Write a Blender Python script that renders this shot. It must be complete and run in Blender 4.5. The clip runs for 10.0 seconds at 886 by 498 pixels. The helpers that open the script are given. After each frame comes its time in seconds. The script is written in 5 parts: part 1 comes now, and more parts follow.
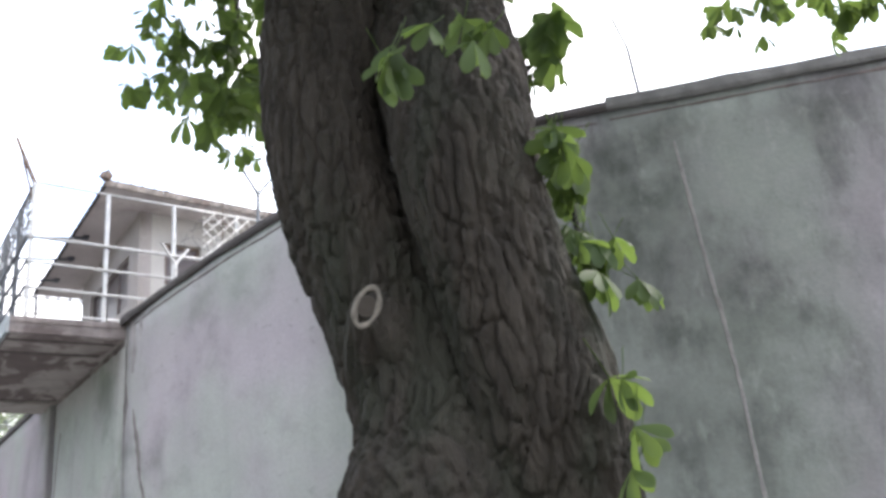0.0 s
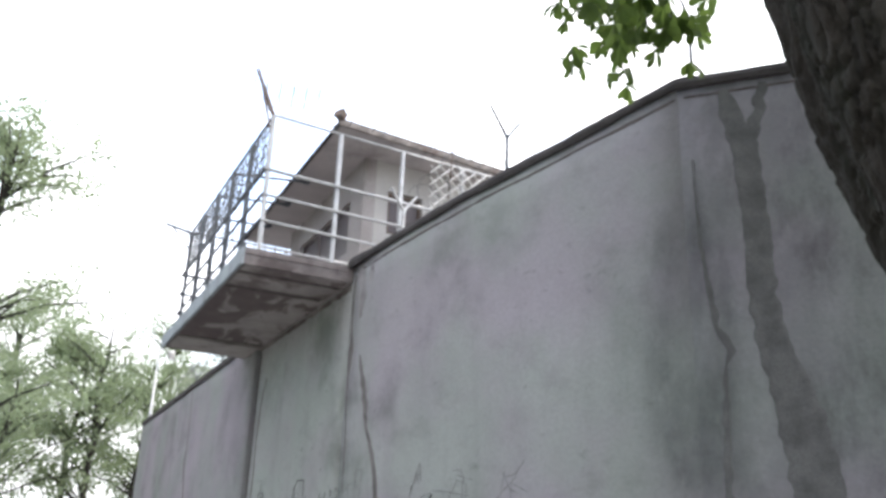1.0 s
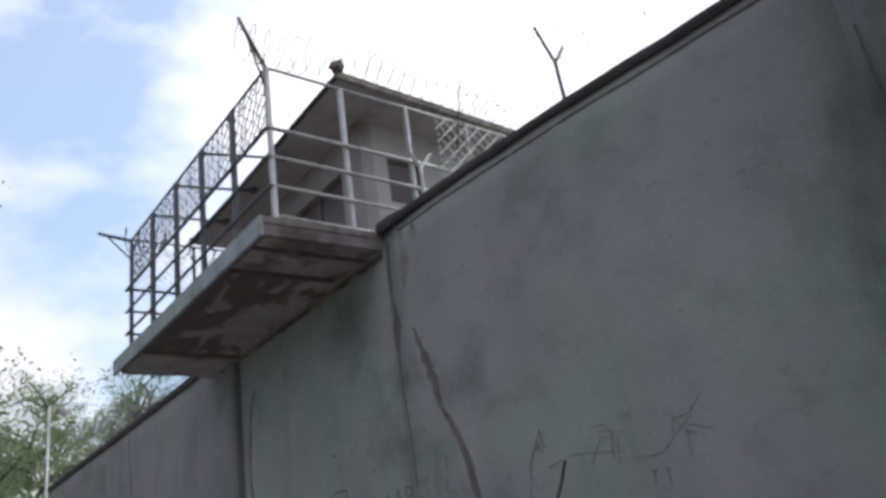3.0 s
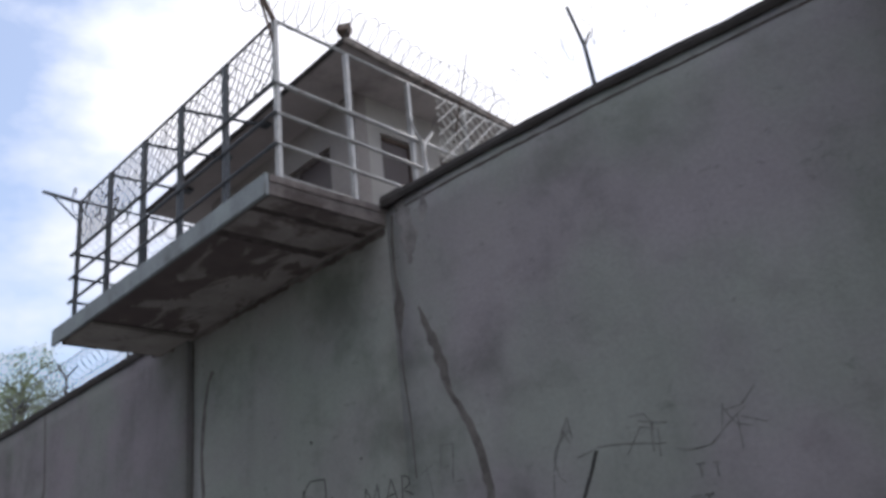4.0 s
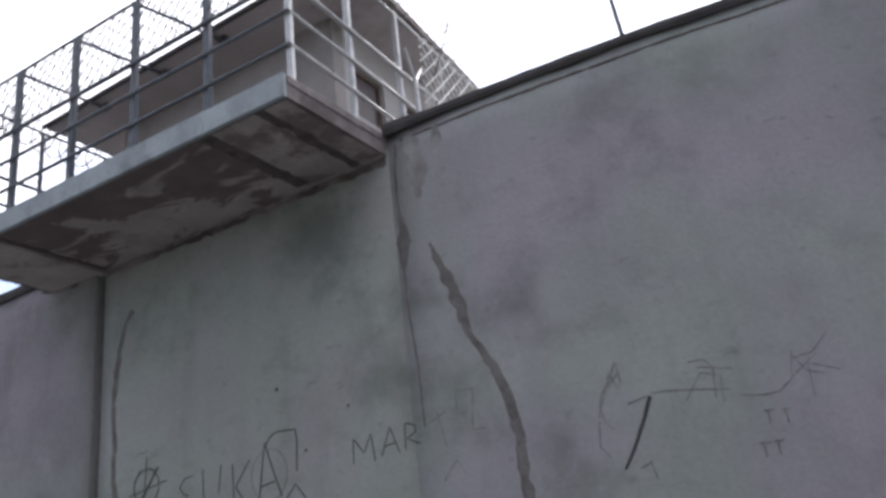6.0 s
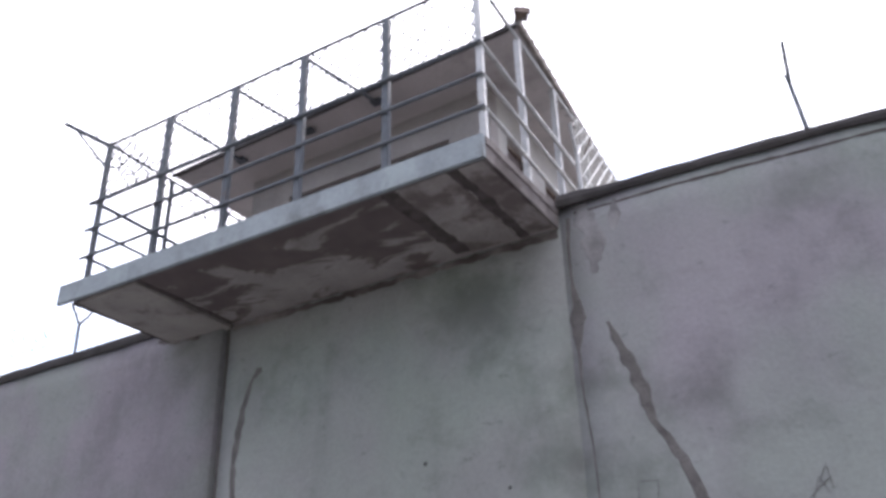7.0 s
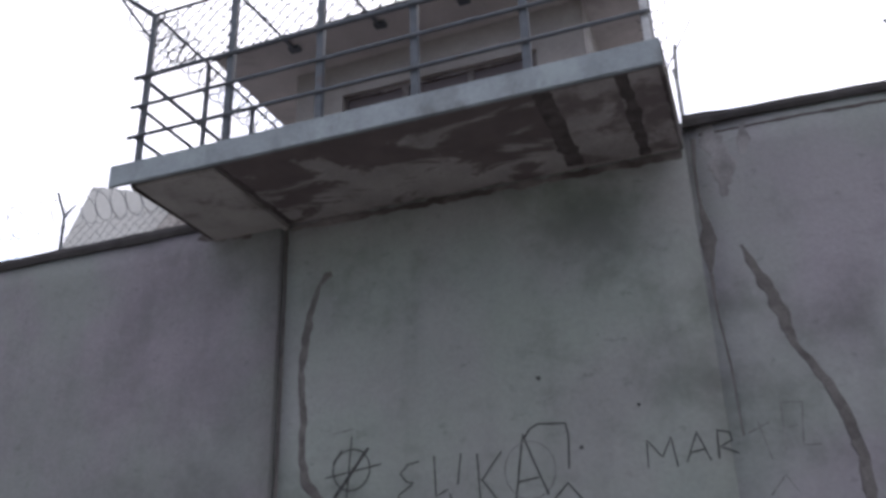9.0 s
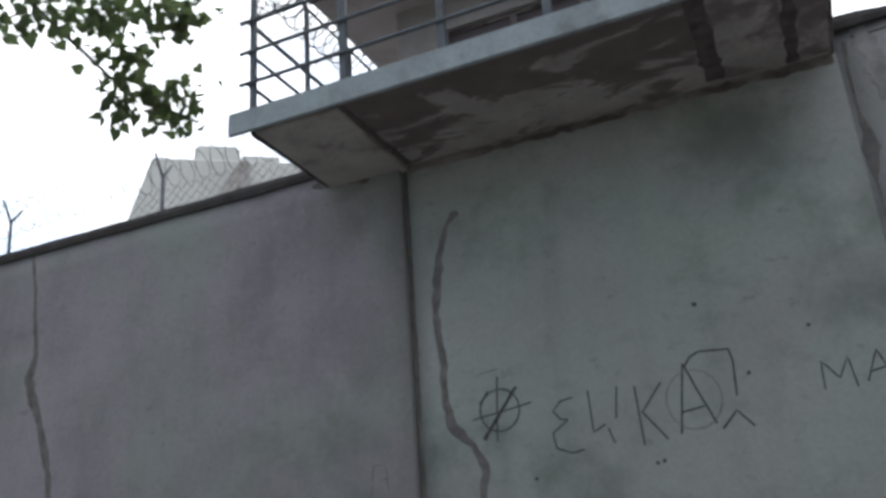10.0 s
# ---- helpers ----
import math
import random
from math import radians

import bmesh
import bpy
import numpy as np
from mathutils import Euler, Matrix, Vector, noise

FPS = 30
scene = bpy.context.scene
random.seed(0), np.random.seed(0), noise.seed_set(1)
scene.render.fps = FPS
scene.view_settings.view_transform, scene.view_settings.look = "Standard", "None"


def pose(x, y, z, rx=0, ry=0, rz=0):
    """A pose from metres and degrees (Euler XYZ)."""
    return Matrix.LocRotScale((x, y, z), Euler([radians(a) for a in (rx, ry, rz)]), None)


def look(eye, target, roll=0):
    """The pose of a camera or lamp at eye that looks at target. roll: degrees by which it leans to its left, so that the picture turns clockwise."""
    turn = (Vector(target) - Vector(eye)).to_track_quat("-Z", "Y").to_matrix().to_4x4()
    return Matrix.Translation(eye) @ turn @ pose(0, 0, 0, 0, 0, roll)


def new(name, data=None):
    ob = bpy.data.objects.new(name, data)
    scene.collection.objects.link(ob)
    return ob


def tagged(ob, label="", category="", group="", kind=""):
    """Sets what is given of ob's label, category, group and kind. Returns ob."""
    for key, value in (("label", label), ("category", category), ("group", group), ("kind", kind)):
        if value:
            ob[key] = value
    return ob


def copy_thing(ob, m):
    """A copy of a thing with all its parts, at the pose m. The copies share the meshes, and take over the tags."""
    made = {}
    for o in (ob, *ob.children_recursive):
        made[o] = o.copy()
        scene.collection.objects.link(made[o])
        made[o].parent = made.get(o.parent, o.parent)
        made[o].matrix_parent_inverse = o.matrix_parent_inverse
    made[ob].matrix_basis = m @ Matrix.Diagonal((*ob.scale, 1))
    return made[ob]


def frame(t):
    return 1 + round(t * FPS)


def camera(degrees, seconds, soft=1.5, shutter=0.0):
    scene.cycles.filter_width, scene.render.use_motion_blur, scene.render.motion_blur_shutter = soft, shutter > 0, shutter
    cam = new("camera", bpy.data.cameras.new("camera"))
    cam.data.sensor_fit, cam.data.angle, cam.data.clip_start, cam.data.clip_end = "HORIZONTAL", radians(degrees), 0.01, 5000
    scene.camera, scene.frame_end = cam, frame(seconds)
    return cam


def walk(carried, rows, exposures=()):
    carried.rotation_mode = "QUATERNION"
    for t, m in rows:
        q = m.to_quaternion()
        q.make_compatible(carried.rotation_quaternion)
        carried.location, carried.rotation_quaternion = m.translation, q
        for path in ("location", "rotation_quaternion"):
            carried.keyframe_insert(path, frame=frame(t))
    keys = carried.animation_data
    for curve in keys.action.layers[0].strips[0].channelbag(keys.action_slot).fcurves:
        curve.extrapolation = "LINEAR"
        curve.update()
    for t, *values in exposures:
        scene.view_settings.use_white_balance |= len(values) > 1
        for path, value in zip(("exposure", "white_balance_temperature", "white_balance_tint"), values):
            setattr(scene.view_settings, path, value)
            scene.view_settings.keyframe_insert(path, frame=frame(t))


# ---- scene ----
cam = camera(53.9, 10.0, soft=3.4)
PATH = [
    (0, (12.537, -3.278, 1.842), (11.026, -2.167, 2.536), -5.7),
    (0.5, (11.755, -3.696, 1.83), (10.224, -2.644, 2.57), -0.9),
    (1, (10.856, -3.942, 1.708), (9.179, -3.102, 2.403), 2.0),
    (1.5, (10.149, -4.277, 1.586), (8.479, -3.387, 2.234), 0.9),
    (2, (9.392, -4.581, 1.534), (7.772, -3.614, 2.197), -5.1),
    (3.5, (7.411, -5.545, 1.36), (6.029, -4.327, 2.139), -7.6),
    (4, (6.729, -5.816, 1.34), (5.432, -4.502, 2.11), -6.4),
    (4.5, (6.056, -6.011, 1.326), (4.8, -4.651, 2.081), -3.3),
    (5, (5.485, -6.23, 1.248), (4.302, -4.778, 1.95), -4.5),
    (6.5, (3.703, -6.78, 1.166), (2.857, -5.14, 1.938), -6.4),
    (7, (2.89, -7.064, 1.246), (1.993, -5.534, 2.171), -1.7),
    (7.5, (2.262, -7.373, 1.197), (1.418, -5.806, 2.109), 2.6),
    (8, (1.6, -7.493, 1.208), (0.813, -5.909, 2.14), -2.3),
    (8.5, (0.955, -7.662, 1.206), (0.223, -5.992, 2.029), -2.4),
    (9, (0.333, -7.744, 1.214), (-0.29, -6.015, 2.003), -1.8),
    (9.5, (-0.183, -7.707, 1.208), (-1.058, -6.041, 1.885), -3.9),
    (10, (-0.682, -7.736, 1.177), (-1.409, -6.01, 1.879), -4.2),
]
EXPOSURES = [(0.0, 0.75, 6450, 13), (0.5, 0.72, 6400, 13), (1.0, 0.33, 6400, 12), (1.5, -0.29, 6350, 10), (2.0, -0.5, 6300, 9), (3.5, -1.13, 6250, 14), (4.5, -1.05, 6200, 15), (5.0, -0.92, 6150, 16), (6.5, -0.19, 6200, 16), (7.0, 0.01, 6200, 19), (7.5, -0.19, 6150, 21), (8.5, -0.55, 6200, 20), (9.0, -0.6, 6150, 18), (9.5, -0.69, 6250, 10), (10.0, -0.62, 6200, 8)]
walk(cam, [(t, look(eye, target, roll)) for t, eye, target, roll in PATH], EXPOSURES)
SKY_GAIN, CLOUD, SUN_POWER = 0.43, 1.5, 3.0
GROUND = -0.3

# ---- world, sun ----
world = bpy.data.worlds.new("sky")
scene.world = world
world.use_nodes = True
wn, wl = world.node_tree.nodes, world.node_tree.links
wn.clear()
w_out = wn.new("ShaderNodeOutputWorld")
w_bg = wn.new("ShaderNodeBackground")
w_sky = wn.new("ShaderNodeTexSky")
w_sky.sky_type = "NISHITA"
w_sky.sun_disc = False
SUN_DIR = Vector((0.10, 0.60, 0.79)).normalized()
w_sky.sun_elevation = math.asin(SUN_DIR.z)
w_sky.sun_rotation = math.atan2(SUN_DIR.x, SUN_DIR.y)
w_sky.air_density, w_sky.dust_density = 1.2, 1.0
w_gain = wn.new("ShaderNodeVectorMath")
w_gain.operation = "SCALE"
w_gain.inputs["Scale"].default_value = SKY_GAIN
w_tc = wn.new("ShaderNodeTexCoord")
w_map = wn.new("ShaderNodeMapping")
w_map.inputs["Scale"].default_value = (1.0, 1.0, 2.0)
w_map.inputs["Location"].default_value = (1.35, 0.55, 0.2)
w_noise = wn.new("ShaderNodeTexNoise")
w_noise.inputs["Scale"].default_value = 2.1
w_noise.inputs["Detail"].default_value = 7.0
w_noise.inputs["Roughness"].default_value = 0.55
w_ramp = wn.new("ShaderNodeValToRGB")
w_ramp.color_ramp.elements[0].color = (0.2, 0.2, 0.2, 1)
w_ramp.color_ramp.elements[0].position = 0.36
w_ramp.color_ramp.elements[1].position = 0.53
w_mix = wn.new("ShaderNodeMix")
w_mix.data_type = "RGBA"
w_dot = wn.new("ShaderNodeVectorMath")
w_dot.operation = "DOT_PRODUCT"
w_dot.inputs[1].default_value = SUN_DIR
w_glow = wn.new("ShaderNodeMapRange")
w_glow.interpolation_type = "SMOOTHERSTEP"
w_glow.inputs["From Min"].default_value, w_glow.inputs["From Max"].default_value = -0.6, 1.0
w_glow.inputs["To Min"].default_value, w_glow.inputs["To Max"].default_value = CLOUD * 0.75, CLOUD * 2.0
w_cloud = wn.new("ShaderNodeVectorMath")
w_cloud.operation = "SCALE"
w_cloud.inputs[0].default_value = (1.0, 1.0, 1.02)
wl.new(w_tc.outputs["Generated"], w_dot.inputs[0])
wl.new(w_dot.outputs["Value"], w_glow.inputs["Value"])
wl.new(w_glow.outputs["Result"], w_cloud.inputs["Scale"])
wl.new(w_cloud.outputs["Vector"], w_mix.inputs["B"])
wl.new(w_tc.outputs["Generated"], w_map.inputs["Vector"])
wl.new(w_map.outputs["Vector"], w_noise.inputs["Vector"])
w_west, w_clear, w_sum = wn.new("ShaderNodeVectorMath"), wn.new("ShaderNodeMapRange"), wn.new("ShaderNodeMath")
w_west.operation, w_west.inputs[1].default_value = "DOT_PRODUCT", Vector((-0.88, 0.16, 0.45)).normalized()
w_clear.interpolation_type = "SMOOTHSTEP"
w_clear.inputs["From Min"].default_value, w_clear.inputs["From Max"].default_value = 0.86, 0.995
w_clear.inputs["To Max"].default_value = -0.035
wl.new(w_tc.outputs["Generated"], w_west.inputs[0])
wl.new(w_west.outputs["Value"], w_clear.inputs["Value"])
wl.new(w_noise.outputs["Fac"], w_sum.inputs[0])
wl.new(w_clear.outputs["Result"], w_sum.inputs[1])
wl.new(w_sum.outputs["Value"], w_ramp.inputs["Fac"])
wl.new(w_ramp.outputs["Color"], w_mix.inputs["Factor"])
wl.new(w_sky.outputs["Color"], w_gain.inputs[0])
wl.new(w_gain.outputs["Vector"], w_mix.inputs["A"])
wl.new(w_mix.outputs["Result"], w_bg.inputs["Color"])
wl.new(w_bg.outputs["Background"], w_out.inputs["Surface"])
sun = new("sun", bpy.data.lights.new("sun", "SUN"))
sun.data.energy, sun.data.angle, sun.data.color = SUN_POWER, radians(1.0), (1.0, 0.95, 0.87)
sun.matrix_world = look(SUN_DIR * 40, (0, 0, 0))


# ---- materials ----
def material(name, base, rough=0.8, metal=0.0, var=0.25, scale=3.0, fine=40.0, bump=0.15, dark=None, spread=(0.45, 0.7), stretch=(1, 1, 1), bump_dist=0.01, island=0.0, coat_scale=0.35, random_tint=0.0, spec=0.3, streak=0.0):
    """Base colour with broad mottling, fine grain, optional stains in a second colour and a fine relief."""
    m = bpy.data.materials.new(name)
    m.use_nodes = True
    n, l = m.node_tree.nodes, m.node_tree.links
    b = n["Principled BSDF"]
    b.inputs["Roughness"].default_value, b.inputs["Metallic"].default_value = rough, metal
    b.inputs["Specular IOR Level"].default_value = spec
    tc = n.new("ShaderNodeTexCoord")
    mp = n.new("ShaderNodeMapping")
    mp.inputs["Scale"].default_value = stretch
    l.new(tc.outputs["Object"], mp.inputs["Vector"])
    broad = n.new("ShaderNodeTexNoise")
    broad.inputs["Scale"].default_value, broad.inputs["Detail"].default_value = scale, 6.0
    grain = n.new("ShaderNodeTexNoise")
    grain.inputs["Scale"].default_value, grain.inputs["Detail"].default_value = fine, 4.0
    l.new(mp.outputs["Vector"], broad.inputs["Vector"])
    l.new(mp.outputs["Vector"], grain.inputs["Vector"])
    r1 = n.new("ShaderNodeMapRange")
    r1.inputs["From Min"].default_value, r1.inputs["From Max"].default_value = 0.3, 0.7
    r1.inputs["To Min"].default_value, r1.inputs["To Max"].default_value = 1 - var, 1 + var
    l.new(broad.outputs["Fac"], r1.inputs["Value"])
    r2 = n.new("ShaderNodeMapRange")
    r2.inputs["From Min"].default_value, r2.inputs["From Max"].default_value = 0.3, 0.7
    r2.inputs["To Min"].default_value, r2.inputs["To Max"].default_value = 1 - var * 0.5, 1 + var * 0.5
    l.new(grain.outputs["Fac"], r2.inputs["Value"])
    mul = n.new("ShaderNodeMath")
    mul.operation = "MULTIPLY"
    l.new(r1.outputs["Result"], mul.inputs[0])
    l.new(r2.outputs["Result"], mul.inputs[1])
    value = mul.outputs["Value"]
    if random_tint:
        info = n.new("ShaderNodeObjectInfo")
        r3 = n.new("ShaderNodeMapRange")
        r3.inputs["To Min"].default_value, r3.inputs["To Max"].default_value = 1 - random_tint, 1 + random_tint
        l.new(info.outputs["Random"], r3.inputs["Value"])
        mul3 = n.new("ShaderNodeMath")
        mul3.operation = "MULTIPLY"
        l.new(value, mul3.inputs[0])
        l.new(r3.outputs["Result"], mul3.inputs[1])
        value = mul3.outputs["Value"]
    if island:
        geo = n.new("ShaderNodeNewGeometry")
        r4 = n.new("ShaderNodeMapRange")
        r4.inputs["To Min"].default_value, r4.inputs["To Max"].default_value = 1 - island, 1 + island
        l.new(geo.outputs["Random Per Island"], r4.inputs["Value"])
        mul4 = n.new("ShaderNodeMath")
        mul4.operation = "MULTIPLY"
        l.new(value, mul4.inputs[0])
        l.new(r4.outputs["Result"], mul4.inputs[1])
        value = mul4.outputs["Value"]
    tint = n.new("ShaderNodeVectorMath")
    tint.operation = "SCALE"
    tint.inputs[0].default_value = base
    l.new(value, tint.inputs["Scale"])
    colour = tint.outputs["Vector"]
    if dark:
        st = n.new("ShaderNodeTexNoise")
        st.inputs["Scale"].default_value, st.inputs["Detail"].default_value = coat_scale, 8.0
        st.inputs["Roughness"].default_value = 0.62
        mp2 = n.new("ShaderNodeMapping")
        mp2.inputs["Location"].default_value = (3.1, 1.7, 5.3)
        mp2.inputs["Scale"].default_value = stretch
        l.new(tc.outputs["Object"], mp2.inputs["Vector"])
        l.new(mp2.outputs["Vector"], st.inputs["Vector"])
        rs = n.new("ShaderNodeMapRange")
        rs.interpolation_type = "SMOOTHSTEP"
        rs.inputs["From Min"].default_value, rs.inputs["From Max"].default_value = spread
        l.new(st.outputs["Fac"], rs.inputs["Value"])
        mx = n.new("ShaderNodeMix")
        mx.data_type = "RGBA"
        mx.inputs["B"].default_value = (*dark, 1)
        l.new(rs.outputs["Result"], mx.inputs["Factor"])
        l.new(colour, mx.inputs["A"])
        colour = mx.outputs["Result"]
    if streak:
        sk = n.new("ShaderNodeTexNoise")
        sk.inputs["Scale"].default_value, sk.inputs["Detail"].default_value = 2.6, 5.0
        mp3 = n.new("ShaderNodeMapping")
        mp3.inputs["Scale"].default_value = (1, 1, 0.13)
        l.new(tc.outputs["Object"], mp3.inputs["Vector"])
        l.new(mp3.outputs["Vector"], sk.inputs["Vector"])
        rk = n.new("ShaderNodeMapRange")
        rk.interpolation_type = "SMOOTHSTEP"
        rk.inputs["From Min"].default_value, rk.inputs["From Max"].default_value = 0.52, 0.78
        rk.inputs["To Max"].default_value = streak
        l.new(sk.outputs["Fac"], rk.inputs["Value"])
        mk2 = n.new("ShaderNodeMix")
        mk2.data_type = "RGBA"
        mk2.inputs["B"].default_value = (*dark, 1)
        l.new(rk.outputs["Result"], mk2.inputs["Factor"])
        l.new(colour, mk2.inputs["A"])
        colour = mk2.outputs["Result"]
    l.new(colour, b.inputs["Base Color"])
    if bump:
        bp = n.new("ShaderNodeBump")
        bp.inputs["Strength"].default_value, bp.inputs["Distance"].default_value = bump, bump_dist
        add = n.new("ShaderNodeMath")
        add.operation = "ADD"
        l.new(broad.outputs["Fac"], add.inputs[0])
        l.new(grain.outputs["Fac"], add.inputs[1])
        l.new(add.outputs["Value"], bp.inputs["Height"])
        l.new(bp.outputs["Normal"], b.inputs["Normal"])
    return m


def leaf_material(name, base, glow, island=0.35):
    """Thin leaf: gloss on the face, light let through from behind."""
    m = material(name, base, rough=0.62, var=0.2, scale=6.0, fine=60.0, bump=0.1, island=island)
    n, l = m.node_tree.nodes, m.node_tree.links
    tr = n.new("ShaderNodeBsdfTranslucent")
    tr.inputs["Color"].default_value = (*glow, 1)
    mx = n.new("ShaderNodeMixShader")
    mx.inputs["Fac"].default_value = 0.45
    l.new(n["Principled BSDF"].outputs["BSDF"], mx.inputs[1])
    l.new(tr.outputs["BSDF"], mx.inputs[2])
    l.new(mx.outputs["Shader"], n["Material Output"].inputs["Surface"])
    return m


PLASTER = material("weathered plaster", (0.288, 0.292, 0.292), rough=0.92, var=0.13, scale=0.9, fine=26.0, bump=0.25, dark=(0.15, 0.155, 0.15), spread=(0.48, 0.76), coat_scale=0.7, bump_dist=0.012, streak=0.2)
# past the corner the plaster is dimmed for tree shade and stain, edge ragged
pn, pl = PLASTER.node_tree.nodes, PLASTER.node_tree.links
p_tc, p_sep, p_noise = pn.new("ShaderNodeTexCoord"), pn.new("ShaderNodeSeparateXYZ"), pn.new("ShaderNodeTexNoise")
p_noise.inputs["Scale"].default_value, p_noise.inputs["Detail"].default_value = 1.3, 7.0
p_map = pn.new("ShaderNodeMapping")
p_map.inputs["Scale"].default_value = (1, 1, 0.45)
p_add, p_rng, p_mix, p_shade = pn.new("ShaderNodeMath"), pn.new("ShaderNodeMapRange"), pn.new("ShaderNodeMix"), pn.new("ShaderNodeVectorMath")
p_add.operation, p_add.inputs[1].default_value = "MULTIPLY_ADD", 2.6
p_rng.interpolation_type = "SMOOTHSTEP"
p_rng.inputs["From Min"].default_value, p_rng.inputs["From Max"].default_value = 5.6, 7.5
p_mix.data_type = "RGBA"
p_shade.operation = "MULTIPLY"
p_shade.inputs[1].default_value = (0.53, 0.55, 0.535)
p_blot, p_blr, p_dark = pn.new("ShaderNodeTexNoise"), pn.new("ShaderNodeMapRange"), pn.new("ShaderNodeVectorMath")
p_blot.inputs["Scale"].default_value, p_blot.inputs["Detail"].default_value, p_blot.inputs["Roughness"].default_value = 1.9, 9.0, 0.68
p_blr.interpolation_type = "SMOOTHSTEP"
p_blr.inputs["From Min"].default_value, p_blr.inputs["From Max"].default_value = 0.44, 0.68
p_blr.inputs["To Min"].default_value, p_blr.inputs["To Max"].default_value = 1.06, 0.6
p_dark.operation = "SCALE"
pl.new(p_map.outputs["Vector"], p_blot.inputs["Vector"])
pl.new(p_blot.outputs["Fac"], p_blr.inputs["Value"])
pl.new(p_shade.outputs["Vector"], p_dark.inputs[0])
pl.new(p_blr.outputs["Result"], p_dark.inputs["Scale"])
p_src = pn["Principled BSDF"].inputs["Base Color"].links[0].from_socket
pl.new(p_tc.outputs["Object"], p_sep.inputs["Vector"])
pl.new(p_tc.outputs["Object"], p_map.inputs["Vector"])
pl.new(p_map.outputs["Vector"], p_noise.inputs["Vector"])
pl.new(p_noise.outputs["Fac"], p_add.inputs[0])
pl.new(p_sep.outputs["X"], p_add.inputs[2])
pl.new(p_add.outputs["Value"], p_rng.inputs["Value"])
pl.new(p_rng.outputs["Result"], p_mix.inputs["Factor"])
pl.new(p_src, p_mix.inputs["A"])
pl.new(p_src, p_shade.inputs[0])
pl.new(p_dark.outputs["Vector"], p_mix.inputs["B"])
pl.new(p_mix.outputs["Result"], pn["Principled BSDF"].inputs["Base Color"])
PLASTER_WEST = material("dusty plaster", (0.232, 0.227, 0.234), rough=0.92, var=0.14, scale=0.9, fine=26.0, bump=0.25, dark=(0.14, 0.142, 0.14), spread=(0.48, 0.76), coat_scale=0.8, bump_dist=0.012, streak=0.2)
COPING = material("dark mossy concrete", (0.055, 0.05, 0.05), rough=0.95, var=0.3, scale=4.0, fine=50.0, bump=0.4, dark=(0.045, 0.04, 0.038), coat_scale=2.0)
SOFFIT = material("peeling soffit paint", (0.31, 0.283, 0.272), rough=0.9, var=0.2, scale=2.0, fine=35.0, bump=0.4)
# the paint has come off in long ragged patches, most of all along the outer edge
sn, sl = SOFFIT.node_tree.nodes, SOFFIT.node_tree.links
s_tc, s_sep, s_map, s_nz, s_big = sn.new("ShaderNodeTexCoord"), sn.new("ShaderNodeSeparateXYZ"), sn.new("ShaderNodeMapping"), sn.new("ShaderNodeTexNoise"), sn.new("ShaderNodeTexNoise")
s_map.inputs["Scale"].default_value, s_map.inputs["Location"].default_value = (0.8, 1.7, 1), (0.4, 2.2, 0)
s_nz.inputs["Scale"].default_value, s_nz.inputs["Detail"].default_value, s_nz.inputs["Roughness"].default_value = 1.5, 9.0, 0.6
s_nz.inputs["Distortion"].default_value = 0.7
s_add, s_rng, s_mix = sn.new("ShaderNodeMath"), sn.new("ShaderNodeMapRange"), sn.new("ShaderNodeMix")
s_add.operation, s_add.inputs[1].default_value = "MULTIPLY_ADD", -0.16
s_rng.interpolation_type = "SMOOTHSTEP"
s_rng.inputs["From Min"].default_value, s_rng.inputs["From Max"].default_value, s_rng.inputs["To Max"].default_value = 0.55, 0.62, 0.92
s_mix.data_type = "RGBA"
s_bare = sn.new("ShaderNodeMix")
s_bare.data_type = "RGBA"
s_bare.inputs["A"].default_value, s_bare.inputs["B"].default_value = (0.085, 0.066, 0.068, 1), (0.17, 0.135, 0.13, 1)
s_big.inputs["Scale"].default_value, s_big.inputs["Detail"].default_value = 4.0, 6.0
s_src = sn["Principled BSDF"].inputs["Base Color"].links[0].from_socket
sl.new(s_tc.outputs["Object"], s_map.inputs["Vector"])
sl.new(s_map.outputs["Vector"], s_nz.inputs["Vector"])
sl.new(s_tc.outputs["Object"], s_big.inputs["Vector"])
sl.new(s_big.outputs["Fac"], s_bare.inputs["Factor"])
sl.new(s_tc.outputs["Object"], s_sep.inputs["Vector"])
sl.new(s_sep.outputs["Y"], s_add.inputs[0])
sl.new(s_nz.outputs["Fac"], s_add.inputs[2])
sl.new(s_add.outputs["Value"], s_rng.inputs["Value"])
sl.new(s_rng.outputs["Result"], s_mix.inputs["Factor"])
sl.new(s_src, s_mix.inputs["A"])
sl.new(s_bare.outputs["Result"], s_mix.inputs["B"])
sl.new(s_mix.outputs["Result"], sn["Principled BSDF"].inputs["Base Color"])
EDGE = material("grey painted concrete", (0.27, 0.30, 0.32), rough=0.85, var=0.16, scale=2.2, fine=30.0, bump=0.2, dark=(0.14, 0.14, 0.14), spread=(0.55, 0.8), coat_scale=1.2, streak=0.5)
PANEL = material("patched soffit paint", (0.32, 0.29, 0.28), rough=0.9, var=0.2, scale=3.0, fine=30.0, bump=0.35, dark=(0.17, 0.14, 0.138), spread=(0.45, 0.6), coat_scale=2.0)
BEAM = material("pale concrete", (0.36, 0.335, 0.315), rough=0.9, var=0.14, scale=2.0, fine=30.0, bump=0.25, dark=(0.10, 0.08, 0.078), spread=(0.5, 0.72), coat_scale=1.5)
